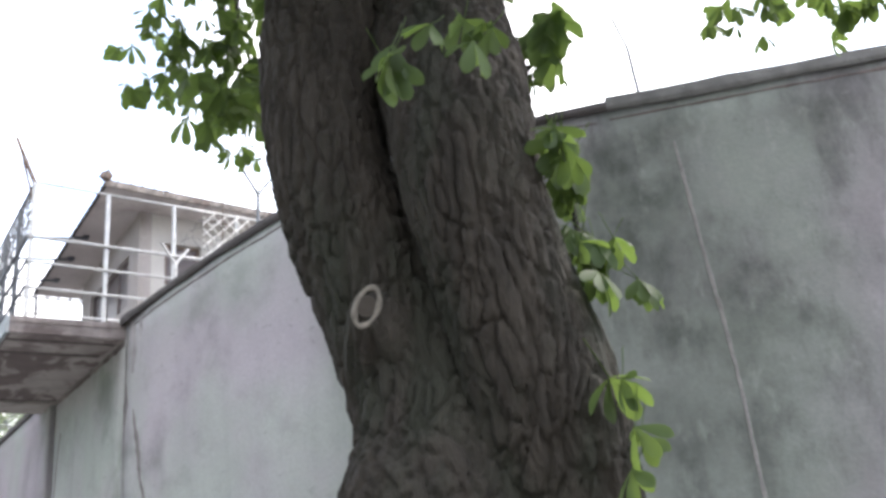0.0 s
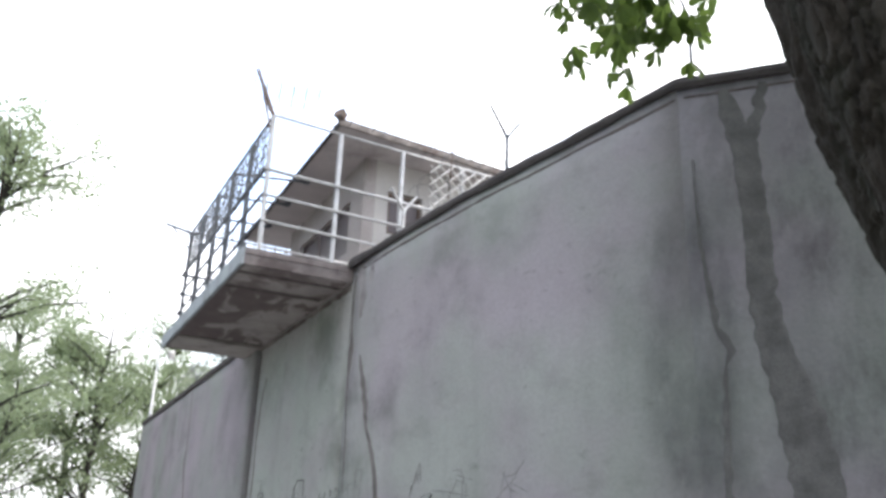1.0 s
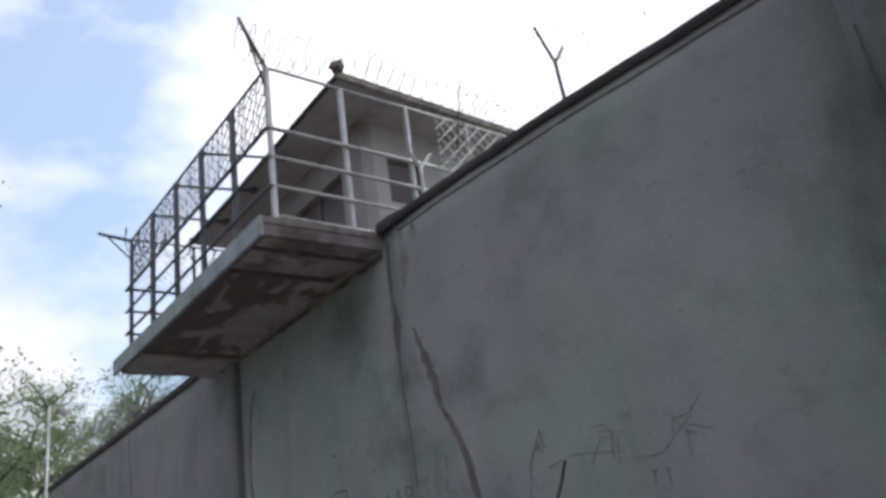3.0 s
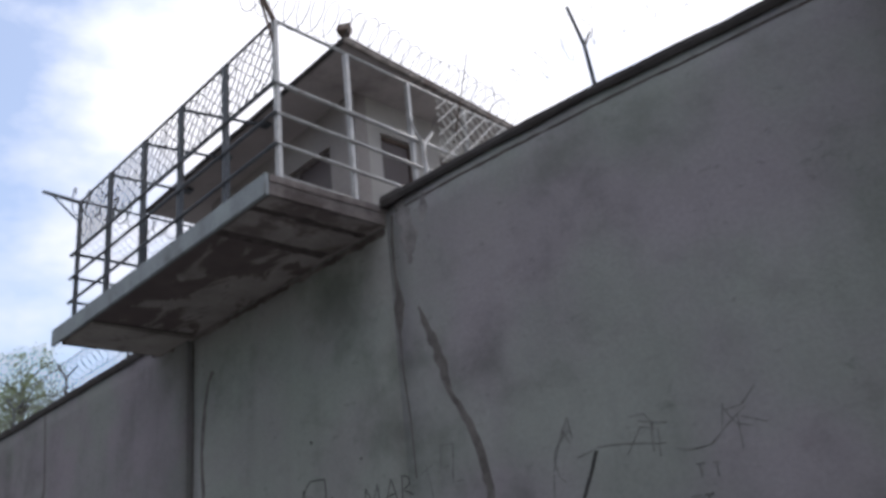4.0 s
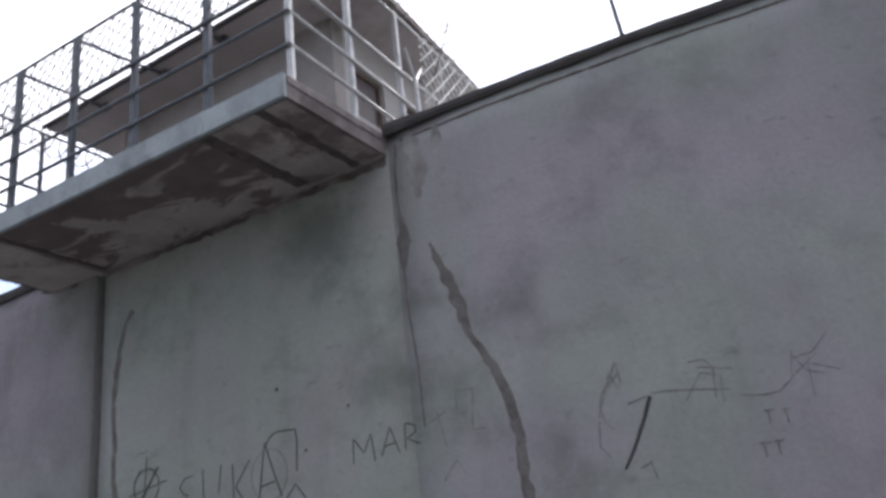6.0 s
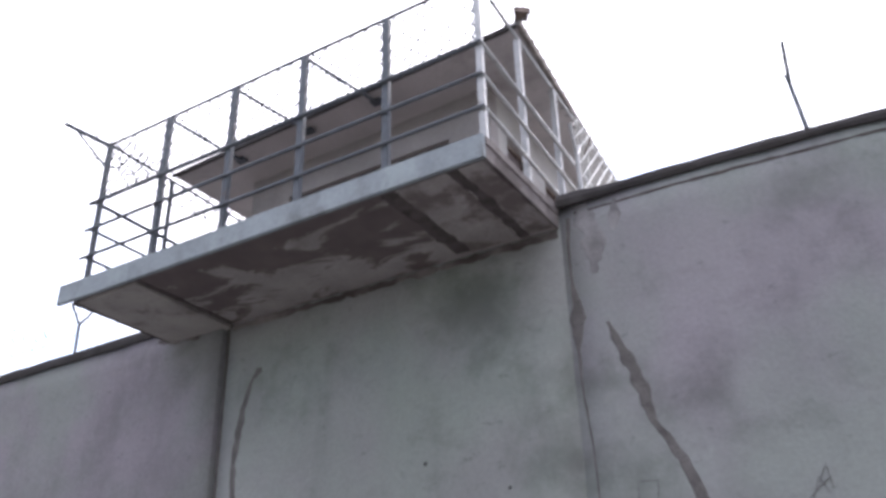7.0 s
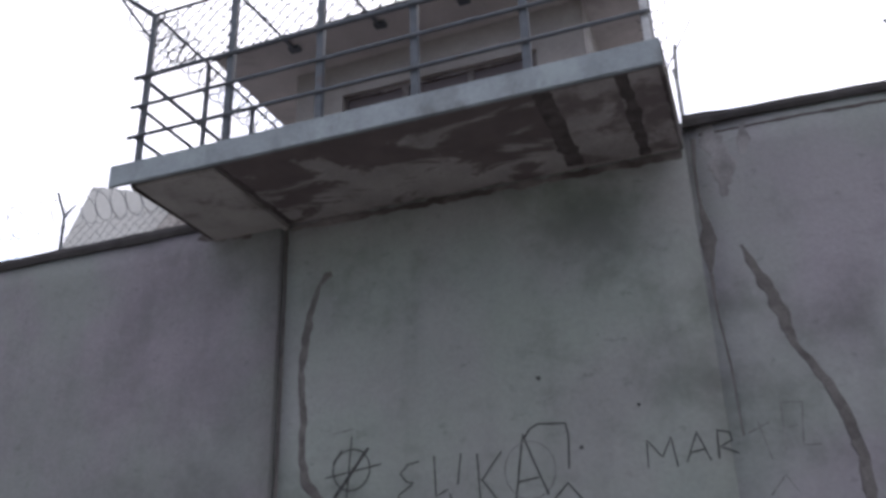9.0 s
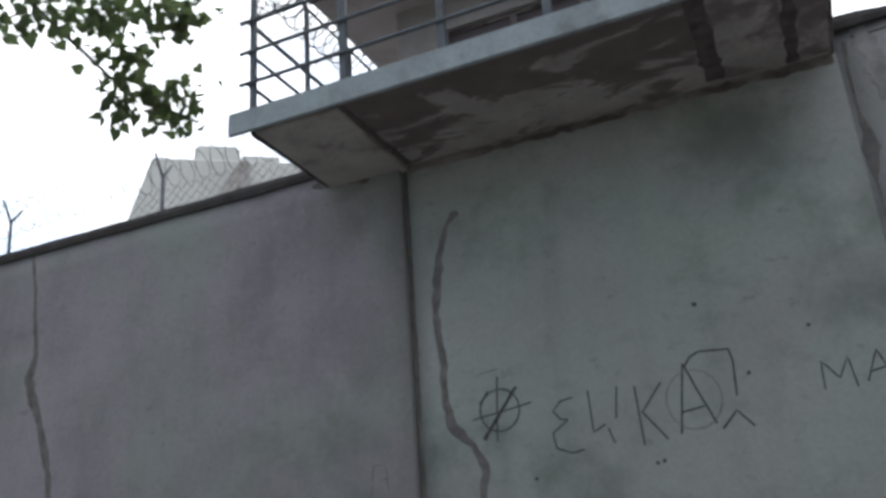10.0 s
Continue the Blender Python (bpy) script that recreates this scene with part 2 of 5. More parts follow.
STEEL = material("slate grey paint", (0.10, 0.11, 0.125), rough=0.55, metal=0.2, var=0.18, scale=8.0, fine=70.0, bump=0.1, dark=(0.09, 0.07, 0.065), spread=(0.55, 0.8), coat_scale=5.0)
SILVER = material("worn silver paint", (0.43, 0.43, 0.43), rough=0.45, metal=0.3, var=0.15, scale=8.0, fine=70.0, bump=0.1, dark=(0.2, 0.17, 0.15), spread=(0.55, 0.8), coat_scale=5.0)
LATTICE = material("flaking white paint", (0.72, 0.71, 0.69), rough=0.6, var=0.15, scale=9.0, bump=0.1, dark=(0.35, 0.3, 0.27), spread=(0.58, 0.8), coat_scale=6.0)
WIRE = material("dull zinc wire", (0.13, 0.134, 0.14), rough=0.65, metal=0.2, var=0.1, bump=0.0)
RUST = material("rusty steel", (0.16, 0.12, 0.10), rough=0.75, metal=0.3, var=0.3, scale=12.0, bump=0.2)
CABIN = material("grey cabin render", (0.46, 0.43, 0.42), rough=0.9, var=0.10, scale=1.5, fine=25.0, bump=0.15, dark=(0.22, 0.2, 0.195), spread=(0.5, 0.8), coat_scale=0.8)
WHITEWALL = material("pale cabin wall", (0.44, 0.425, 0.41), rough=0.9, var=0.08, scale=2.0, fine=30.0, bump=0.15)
ROOFEDGE = material("weathered roof edge", (0.23, 0.205, 0.19), rough=0.9, var=0.3, scale=6.0, fine=40.0, bump=0.3, dark=(0.13, 0.1, 0.09), coat_scale=3.0)
# damp in the soffit seams; also painted shade beside the bracket and under copings
SEAM = material("black damp and shade", (0.098, 0.082, 0.08), rough=0.95, var=0.3, scale=7.0, fine=50.0, bump=0.3)
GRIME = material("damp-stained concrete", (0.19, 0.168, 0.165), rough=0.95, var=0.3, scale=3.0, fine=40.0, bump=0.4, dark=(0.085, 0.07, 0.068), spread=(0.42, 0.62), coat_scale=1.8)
# cabin render again, darkened for the front wall's shade deep under the roof
CABIN_SHADE = material("shaded front render", (0.34, 0.315, 0.305), rough=0.9, var=0.12, scale=1.5, fine=25.0, bump=0.15, dark=(0.2, 0.18, 0.172), spread=(0.5, 0.8), coat_scale=0.8)
DARKGAP = material("dark filler and reveal shadow", (0.135, 0.125, 0.122), rough=0.95, var=0.3, scale=7.0, fine=50.0, bump=0.4)
PATCH = material("grey repair mortar", (0.10, 0.10, 0.099), rough=0.95, var=0.25, scale=5.0, fine=50.0, bump=0.4)
DAMP = material("damp plaster", (0.24, 0.23, 0.235), rough=0.9, var=0.25, scale=4.0, fine=40.0, bump=0.3, dark=(0.14, 0.13, 0.135), spread=(0.45, 0.7), coat_scale=2.5)
PALE_SEAM = material("pale mortar seam", (0.178, 0.173, 0.17), rough=0.95, var=0.25, scale=6.0, fine=50.0, bump=0.3)
PAINT = material("black marker paint", (0.052, 0.052, 0.052), rough=0.8, var=0.35, scale=9.0, bump=0.0)
FAINT = material("faded marker paint", (0.185, 0.185, 0.185), rough=0.85, var=0.3, scale=9.0, bump=0.0)
BARK = material("chestnut bark", (0.026, 0.0225, 0.0185), rough=0.95, var=0.38, scale=9.0, fine=60.0, bump=0.8, dark=(0.02, 0.022, 0.016), spread=(0.45, 0.66), coat_scale=2.2, stretch=(1, 1, 0.3), bump_dist=0.03)
BARK_KNOT = material("pale callus wood", (0.125, 0.115, 0.10), rough=0.9, var=0.3, scale=14.0, bump=0.5)
HOLLOW = material("dark hollow wood", (0.03, 0.026, 0.022), rough=0.95, var=0.2)
LEAF = leaf_material("chestnut leaf", (0.036, 0.062, 0.022), (0.17, 0.25, 0.055))
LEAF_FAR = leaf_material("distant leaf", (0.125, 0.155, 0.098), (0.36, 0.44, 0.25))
LEAF_DARK = leaf_material("poplar leaf", (0.075, 0.092, 0.052), (0.11, 0.15, 0.06))
# ground out of view, kept pale so it bounces light up to the soffit
SOIL = material("pale bounce ground", (0.20, 0.193, 0.182), rough=0.95, var=0.25, scale=0.6, fine=12.0, bump=0.4, dark=(0.12, 0.118, 0.095), spread=(0.5, 0.65), coat_scale=0.25)
BLOCK = material("pale building render", (0.55, 0.54, 0.52), rough=0.9, var=0.08, scale=0.5, fine=8.0, bump=0.1, dark=(0.36, 0.35, 0.34), spread=(0.5, 0.75), coat_scale=0.3)


def add_scuffs(m, scale, stretch, lo, hi, amount, colour):
    """Small marks of a second colour over the base coat."""
    n, l = m.node_tree.nodes, m.node_tree.links
    base = n["Principled BSDF"].inputs["Base Color"]
    src = base.links[0].from_socket
    tc, mp, nz, rg, mx = n.new("ShaderNodeTexCoord"), n.new("ShaderNodeMapping"), n.new("ShaderNodeTexNoise"), n.new("ShaderNodeMapRange"), n.new("ShaderNodeMix")
    mp.inputs["Scale"].default_value = stretch
    nz.inputs["Scale"].default_value, nz.inputs["Detail"].default_value, nz.inputs["Roughness"].default_value = scale, 6.0, 0.65
    rg.interpolation_type = "SMOOTHSTEP"
    rg.inputs["From Min"].default_value, rg.inputs["From Max"].default_value, rg.inputs["To Max"].default_value = lo, hi, amount
    mx.data_type = "RGBA"
    mx.inputs["B"].default_value = (*colour, 1)
    l.new(tc.outputs["Object"], mp.inputs["Vector"])
    l.new(mp.outputs["Vector"], nz.inputs["Vector"])
    l.new(nz.outputs["Fac"], rg.inputs["Value"])
    l.new(rg.outputs["Result"], mx.inputs["Factor"])
    l.new(src, mx.inputs["A"])
    l.new(mx.outputs["Result"], base)


def add_wash(m, scale, cool, warm):
    """Broad, soft drifts between two tints of the same coat."""
    n, l = m.node_tree.nodes, m.node_tree.links
    base = n["Principled BSDF"].inputs["Base Color"]
    src = base.links[0].from_socket
    tc, nz, rg, mx, mu = n.new("ShaderNodeTexCoord"), n.new("ShaderNodeTexNoise"), n.new("ShaderNodeMapRange"), n.new("ShaderNodeMix"), n.new("ShaderNodeVectorMath")
    nz.inputs["Scale"].default_value, nz.inputs["Detail"].default_value = scale, 4.0
    rg.interpolation_type = "SMOOTHSTEP"
    rg.inputs["From Min"].default_value, rg.inputs["From Max"].default_value = 0.36, 0.64
    mx.data_type = "RGBA"
    mx.inputs["A"].default_value, mx.inputs["B"].default_value = (*cool, 1), (*warm, 1)
    mu.operation = "MULTIPLY"
    l.new(tc.outputs["Object"], nz.inputs["Vector"])
    l.new(nz.outputs["Fac"], rg.inputs["Value"])
    l.new(rg.outputs["Result"], mx.inputs["Factor"])
    l.new(src, mu.inputs[0])
    l.new(mx.outputs["Result"], mu.inputs[1])
    l.new(mu.outputs["Vector"], base)


for coat in (PLASTER, PLASTER_WEST):
    add_scuffs(coat, 5.0, (1, 1, 1.6), 0.60, 0.72, 0.45, (0.13, 0.135, 0.13))
    add_scuffs(coat, 1.1, (0.8, 0.8, 1.5), 0.50, 0.70, 0.16, (0.30, 0.30, 0.305))
    add_scuffs(coat, 0.45, (1, 1, 1), 0.48, 0.66, 0.28, (0.19, 0.205, 0.185))
    add_scuffs(coat, 2.1, (0.8, 0.8, 1.3), 0.52, 0.74, 0.34, (0.155, 0.152, 0.15))
    add_scuffs(coat, 3.4, (1.4, 1.4, 0.7), 0.56, 0.72, 0.30, (0.29, 0.295, 0.29))
add_scuffs(EDGE, 2.6, (1, 1, 0.5), 0.52, 0.68, 0.5, (0.37, 0.42, 0.43))
add_scuffs(EDGE, 6.0, (1, 1, 0.35), 0.58, 0.72, 0.55, (0.15, 0.15, 0.145))
# the bay under the tower carries a greener coat than the walls beside it
PLASTER_BAY = PLASTER.copy()
PLASTER_BAY.name = "greenish plaster"
add_wash(PLASTER, 0.55, (0.955, 1.0, 0.96), (1.06, 0.97, 1.065))
add_wash(PLASTER_BAY, 0.7, (0.945, 1.01, 0.945), (1.0, 0.99, 0.985))
add_wash(PLASTER_WEST, 0.6, (0.96, 1.01, 0.97), (1.05, 0.975, 1.05))
GLASS = bpy.data.materials.new("dark window glass")
GLASS.use_nodes = True
GLASS.node_tree.nodes["Principled BSDF"].inputs["Base Color"].default_value = (0.075, 0.055, 0.055, 1)
GLASS.node_tree.nodes["Principled BSDF"].inputs["Roughness"].default_value = 0.3


# ---- building helpers ----
def part(name, bm, mat, parent=None, label="", smooth=False):
    me = bpy.data.meshes.new(name)
    bm.to_mesh(me)
    bm.free()
    if smooth:
        me.polygons.foreach_set("use_smooth", [True] * len(me.polygons))
    me.materials.append(mat)
    ob = new(name, me)
    ob.parent = parent
    if label:
        tagged(ob, label)
    return ob


def thing(name, label, category, group="", kind="", at=(0, 0, 0)):
    ob = new(name)
    ob.location = at
    bpy.context.view_layer.update()
    return tagged(ob, label, category, group, kind)


def add_box(bm, x0, x1, y0, y1, z0, z1, bevel=0.0):
    vs = [bm.verts.new(p) for p in ((x0, y0, z0), (x1, y0, z0), (x1, y1, z0), (x0, y1, z0), (x0, y0, z1), (x1, y0, z1), (x1, y1, z1), (x0, y1, z1))]
    fs = [bm.faces.new([vs[i] for i in q]) for q in ((0, 3, 2, 1), (4, 5, 6, 7), (0, 1, 5, 4), (1, 2, 6, 5), (2, 3, 7, 6), (3, 0, 4, 7))]
    if bevel:
        es = list({e for f in fs for e in f.edges})
        bmesh.ops.bevel(bm, geom=es, offset=bevel, segments=2, affect="EDGES")
    return bm


def box(x0, x1, y0, y1, z0, z1, bevel=0.0):
    return add_box(bmesh.new(), x0, x1, y0, y1, z0, z1, bevel)


def add_tube(bm, pts, radii, sides=8, cap=True, wobble=None):
    """A tube through pts with a radius at each."""
    pts = [Vector(p) for p in pts]
    if not isinstance(radii, (list, tuple)):
        radii = [radii] * len(pts)
    up = Vector((0, 0, 1))
    rings = []
    d0 = (pts[1] - pts[0]).normalized()
    side = d0.cross(up if abs(d0.z) < 0.9 else Vector((1, 0, 0))).normalized()
    for i, p in enumerate(pts):
        d = (pts[min(i + 1, len(pts) - 1)] - pts[max(i - 1, 0)]).normalized()
        side = (side - d * side.dot(d)).normalized()
        other = d.cross(side)
        ring = []
        for k in range(sides):
            a = 2 * math.pi * k / sides
            v = side * math.cos(a) + other * math.sin(a)
            r = radii[i]
            if wobble:
                r = wobble(p, v, a, r)
            ring.append(bm.verts.new(p + v * r))
        rings.append(ring)
    for a, b in zip(rings, rings[1:]):
        for k in range(sides):
            bm.faces.new((a[k], a[(k + 1) % sides], b[(k + 1) % sides], b[k]))
    if cap:
        bm.faces.new(rings[0][::-1])
        bm.faces.new(rings[-1])
    return bm


def tube(pts, radii, sides=8, **kw):
    return add_tube(bmesh.new(), pts, radii, sides, **kw)


def lerp_list(table, v):
    """Reads a value off a short table of (position, value...) rows."""
    for a, b in zip(table, table[1:]):
        if v <= b[0]:
            k = (v - a[0]) / (b[0] - a[0]) if b[0] > a[0] else 0
            k = max(0, min(1, k))
            return [p + (q - p) * k for p, q in zip(a[1:], b[1:])]
    return list(table[-1][1:])


# ---- the prison wall: plan of its front face, and height of its top ----
WALL_LEFT = -16.6
FRONT = [(-18.6, 0.10, 5.61), (-4.4, 0.10, 5.61), (0.05, 0.10, 5.70), (1.0, 0.19, 5.745), (2.0, 0.33, 5.80), (3.0, 0.52, 5.865), (4.2, 0.82, 5.96), (5.4, 1.20, 6.13), (7.15, 2.87, 6.18), (16.0, 11.3, 6.25)]
THICK = 1.25


def front(x):
    return lerp_list(FRONT, x)


def wall_run(name, x0, x1, label, mat, step=0.35, y_shift=0.0, parent=None, z_top=None, rough=0.008):
    """A stretch of the wall: gridded front with slight unevenness, top, back and ends."""
    bm = bmesh.new()
    n = max(2, int((x1 - x0) / step))
    xs = [x0 + (x1 - x0) * i / n for i in range(n + 1)]
    rows = 16
    grid, back = [], []
    for x in xs:
        y, z = front(x)
        top = z_top if z_top is not None else z
        col = []
        for j in range(rows + 1):
            zz = GROUND - 0.2 + (top - GROUND + 0.2) * j / rows
            wob = rough * noise.noise(Vector((x * 0.9, zz * 0.9, 3.3)))
            col.append(bm.verts.new((x, y + y_shift + wob, zz)))
        grid.append(col)
        slope = (front(x + 0.05)[0] - front(x - 0.05)[0]) / 0.1
        nx, ny = -slope, 1.0
        k = THICK / math.hypot(nx, ny)
        back.append((bm.verts.new((x + nx * k, y + ny * k, GROUND - 0.2)), bm.verts.new((x + nx * k, y + ny * k, top))))
    for i in range(n):
        for j in range(rows):
            bm.faces.new((grid[i][j], grid[i + 1][j], grid[i + 1][j + 1], grid[i][j + 1]))
        bm.faces.new((grid[i][rows], grid[i + 1][rows], back[i + 1][1], back[i][1]))
        bm.faces.new((back[i + 1][0], back[i][0], back[i][1], back[i + 1][1]))
    bm.faces.new([back[0][0]] + grid[0] + [back[0][1]])
    bm.faces.new([back[n][1]] + grid[n][::-1] + [back[n][0]])
    bmesh.ops.recalc_face_normals(bm, faces=bm.faces)
    ob = part(name, bm, mat, parent)
    for p in ob.data.polygons:
        p.use_smooth = abs(p.normal.y) > 0.3 and len(p.vertices) == 4
    if not parent:
        tagged(ob, label, "wall", kind="structure")
    return ob


def coping_run(name, x0, x1, label, lift=0.0, out=0.035, depth=0.075, back=0.0, mat=None):
    """The dark projecting edge along the wall's top."""
    bm = bmesh.new()
    n = max(2, int((x1 - x0) / 0.22))
    prev = None
    for i in range(n + 1):
        x = x0 + (x1 - x0) * i / n
        y, z = front(x)
        slope = (front(x + 0.05)[0] - front(x - 0.05)[0]) / 0.1
        k = 1 / math.hypot(slope, 1)
        nx, ny = -slope * k, k
        jag = 0.016 * noise.noise(Vector((x * 2.3, 1.1, 0))) + 0.008 * noise.noise(Vector((x * 9, 4, 0)))
        low = 0.02 * noise.noise(Vector((x * 1.7, 7.7, 0)))
        flare = 0.06 * max(0.0, 1 - abs(x) / 0.9) if x > 0 else 0.0
        prof = ((-out - flare, -depth + low - flare * 0.6), (-out - 0.012 - flare, -0.03), (-out + 0.01 - flare, 0.035 + jag + lift), (0.5, 0.05 + jag + lift), (0.5, -depth))
        prof = prof[:4] + ((0.5, 0.002), (0.012, 0.002), (0.012, -depth + low))
        ring = [bm.verts.new((x + nx * a, y - back + ny * a, z + b)) for a, b in prof]
        if prev:
            for k2 in range(len(ring)):
                bm.faces.new((prev[k2], ring[k2], ring[(k2 + 1) % len(ring)], prev[(k2 + 1) % len(ring)]))
        else:
            bm.faces.new(ring)
        prev = ring
    bm.faces.new(prev[::-1])
    bmesh.ops.recalc_face_normals(bm, faces=bm.faces)
    return tagged(part(name, bm, mat or COPING), label, "coping", kind="structure")


def on_wall(x, z, lift=0.0, base=0.0):
    """A point on the wall's front face, lift metres proud of it."""
    y = front(x)[0] + base
    slope = (front(x + 0.03)[0] - front(x - 0.03)[0]) / 0.06
    k = 1 / math.hypot(slope, 1)
    y += 0.008 * noise.noise(Vector((x * 0.9, z * 0.9, 3.3)))
    return Vector((x + slope * k * lift, y - k * lift, z))


def add_strip(bm, rows, seed=0, jag=0.3, lift=0.007, base=0.0, step=0.05):
    """A raised uneven band on the wall along rows of (x, z, width)."""
    pts = []
    for a, b in zip(rows, rows[1:]):
        d = math.hypot(b[0] - a[0], b[1] - a[1])
        n = max(1, int(d / step))
        pts += [[p + (q - p) * i / n for p, q in zip(a, b)] for i in range(n)]
    pts.append(list(rows[-1]))
    prev = None
    for i, (x, z, w) in enumerate(pts):
        q = pts[min(i + 1, len(pts) - 1)]
        o = pts[max(i - 1, 0)]
        dx, dz = q[0] - o[0], q[1] - o[1]
        d = math.hypot(dx, dz) or 1
        nx, nz = -dz / d, dx / d
        w1 = w * (0.5 + jag * noise.noise(Vector((i * 0.47, seed, 1))))
        w2 = w * (0.5 + jag * noise.noise(Vector((i * 0.47, seed, 9))))
        ring = [bm.verts.new(on_wall(x + nx * w1, z + nz * w1, 0.0005, base)), bm.verts.new(on_wall(x + nx * w1 * 0.8, z + nz * w1 * 0.8, lift, base)), bm.verts.new(on_wall(x - nx * w2 * 0.8, z - nz * w2 * 0.8, lift, base)), bm.verts.new(on_wall(x - nx * w2, z - nz * w2, 0.0005, base))]
        if prev:
            for k in range(3):
                bm.faces.new((prev[k], prev[k + 1], ring[k + 1], ring[k]))
        prev = ring
    return bm


def crack(rows, mat, parent, seed, jag=0.35, base=0.0):
    bm = add_strip(bmesh.new(), rows, seed, jag, 0.006, base)
    bmesh.ops.recalc_face_normals(bm, faces=bm.faces)
    return part("crack", bm, mat, parent)


GRAFFITI_COUNT = []


def graffiti(name, strokes, width, label, mat=PAINT, base=0.0):
    """Painted strokes on the wall, each a list of (x, z)."""
    x0, z0 = strokes[0][0]
    word = thing(name, label, "graffiti", at=on_wall(x0, z0, 0, base))
    for s, line in enumerate(strokes):
        bm = add_strip(bmesh.new(), [(x, z, width) for x, z in line], seed=s + 7 * len(GRAFFITI_COUNT), jag=0.18, lift=0.004, base=base, step=0.04)
        bmesh.ops.recalc_face_normals(bm, faces=bm.faces)
        o = part("stroke", bm, mat, word)
        o.matrix_parent_inverse = word.matrix_world.inverted()
    GRAFFITI_COUNT.append(name)
    return word


# ---- large structure ----
bm = bmesh.new()
gs = [-400, -150, -60, -30, -20, -12, -6, 0, 6, 12, 20, 30, 60, 150, 400]
gv = [[bm.verts.new((x, y, GROUND + (0.04 * noise.noise(Vector((x * 0.3, y * 0.3, 0))) if abs(x) < 40 and abs(y) < 40 else 0))) for y in gs] for x in gs]
for i in range(len(gs) - 1):
    for j in range(len(gs) - 1):
        bm.faces.new((gv[i][j], gv[i + 1][j], gv[i + 1][j + 1], gv[i][j + 1]))
tagged(part("ground", bm, SOIL), "unseen ground made pale to bounce light upward", "ground", kind="structure")

wall_w = wall_run("wall_west", WALL_LEFT, -4.40, "weathered grey plastered prison wall with a repaired crack", PLASTER_WEST, y_shift=-0.08, z_top=5.60)
wall_m = wall_run("wall_middle", -4.395, 0.05, "greenish grey plastered wall with graffiti under the guard tower", PLASTER_BAY, z_top=5.58)
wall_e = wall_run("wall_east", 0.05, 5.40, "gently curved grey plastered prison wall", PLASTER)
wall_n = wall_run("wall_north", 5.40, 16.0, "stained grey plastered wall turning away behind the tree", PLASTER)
coping_run("coping_west", WALL_LEFT - 0.05, -5.31, "dark crumbling concrete coping on the prison wall", back=0.08, depth=0.10)
coping_run("coping_east", 0.06, 5.40, "dark crumbling concrete coping on the prison wall")
coping_run("coping_corner", 5.40, 7.19, "dark concrete coping past the wall corner")
coping_run("coping_north", 7.19, 16.0, "thicker pale concrete coping on the stained wall", lift=0.05, mat=PATCH)

# cracks and repairs in the wall, plus painted shadow lines
crack([(0.41, 4.33, 0.03), (0.46, 4.18, 0.07), (0.54, 3.97, 0.10), (0.64, 3.67, 0.13), (0.70, 3.36, 0.06), (0.87, 3.06, 0.08), (0.98, 2.77, 0.10), (1.05, 2.42, 0.09), (1.05, 2.0, 0.10), (1.12, 1.2, 0.09), (1.14, 0.4, 0.06)], DARKGAP, wall_e, 1)
crack([(0.14, 5.5, 0.05), (0.11, 5.2, 0.03), (0.11, 4.79, 0.03), (0.14, 4.53, 0.10), (0.13, 4.42, 0.16), (0.115, 4.25, 0.09), (0.11, 4.09, 0.03), (0.11, 3.74, 0.02), (0.15, 3.23, 0.016), (0.16, 2.6, 0.012)], DARKGAP, wall_e, 2, 0.25)
crack([(-3.78, 4.73, 0.06), (-3.84, 4.71, 0.07), (-3.93, 4.62, 0.05), (-4.02, 4.35, 0.08), (-4.08, 4.0, 0.105), (-4.12, 3.66, 0.075), (-4.07, 3.18, 0.08), (-4.08, 2.9, 0.07), (-4.05, 2.62, 0.10), (-3.97, 2.46, 0.11), (-3.81, 2.32, 0.06), (-3.71, 2.1, 0.09), (-3.76, 1.84, 0.07), (-3.74, 0.6, 0.06)], DARKGAP, wall_m, 3)
# shadow and stain of the pilaster's reveal, drawn as a dark strip
crack([(-4.365, 5.36, 0.05), (-4.36, 4.6, 0.04), (-4.365, 3.8, 0.05), (-4.36, 3.0, 0.045), (-4.36, 2.2, 0.05), (-4.36, 0.2, 0.045)], DARKGAP, wall_m, 4, 0.2)
crack([(-9.83, 5.52, 0.05), (-9.72, 5.0, 0.05), (-9.69, 4.68, 0.05), (-9.60, 4.14, 0.09), (-9.68, 3.8, 0.15), (-9.60, 3.6, 0.15), (-9.45, 3.3, 0.10), (-9.34, 2.98, 0.12), (-9.2, 2.57, 0.09), (-9.1, 1.2, 0.05)], DARKGAP, wall_w, 5, base=-0.08)
crack([(5.95, 6.02, 0.05), (5.92, 5.8, 0.09), (5.86, 5.5, 0.07), (5.82, 5.2, 0.05)], PATCH, wall_n, 27, 0.4)
crack([(5.70, 6.0, 0.07), (5.73, 5.75, 0.14), (5.80, 5.39, 0.17), (5.83, 4.62, 0.16), (5.82, 4.0, 0.17), (5.86, 3.51, 0.19), (5.94, 3.14, 0.24), (5.98, 2.78, 0.27), (6.02, 2.39, 0.28), (5.97, 1.5, 0.2), (5.99, 0.4, 0.15)], PATCH, wall_n, 6, 0.13)
crack([(5.47, 5.3, 0.012), (5.48, 4.5, 0.02), (5.51, 4.13, 0.035), (5.54, 3.73, 0.045), (5.62, 3.52, 0.05), (5.58, 3.4, 0.02), (5.57, 3.24, 0.035), (5.54, 2.47, 0.05), (5.53, 1.5, 0.04)], PATCH, wall_n, 7, 0.48)
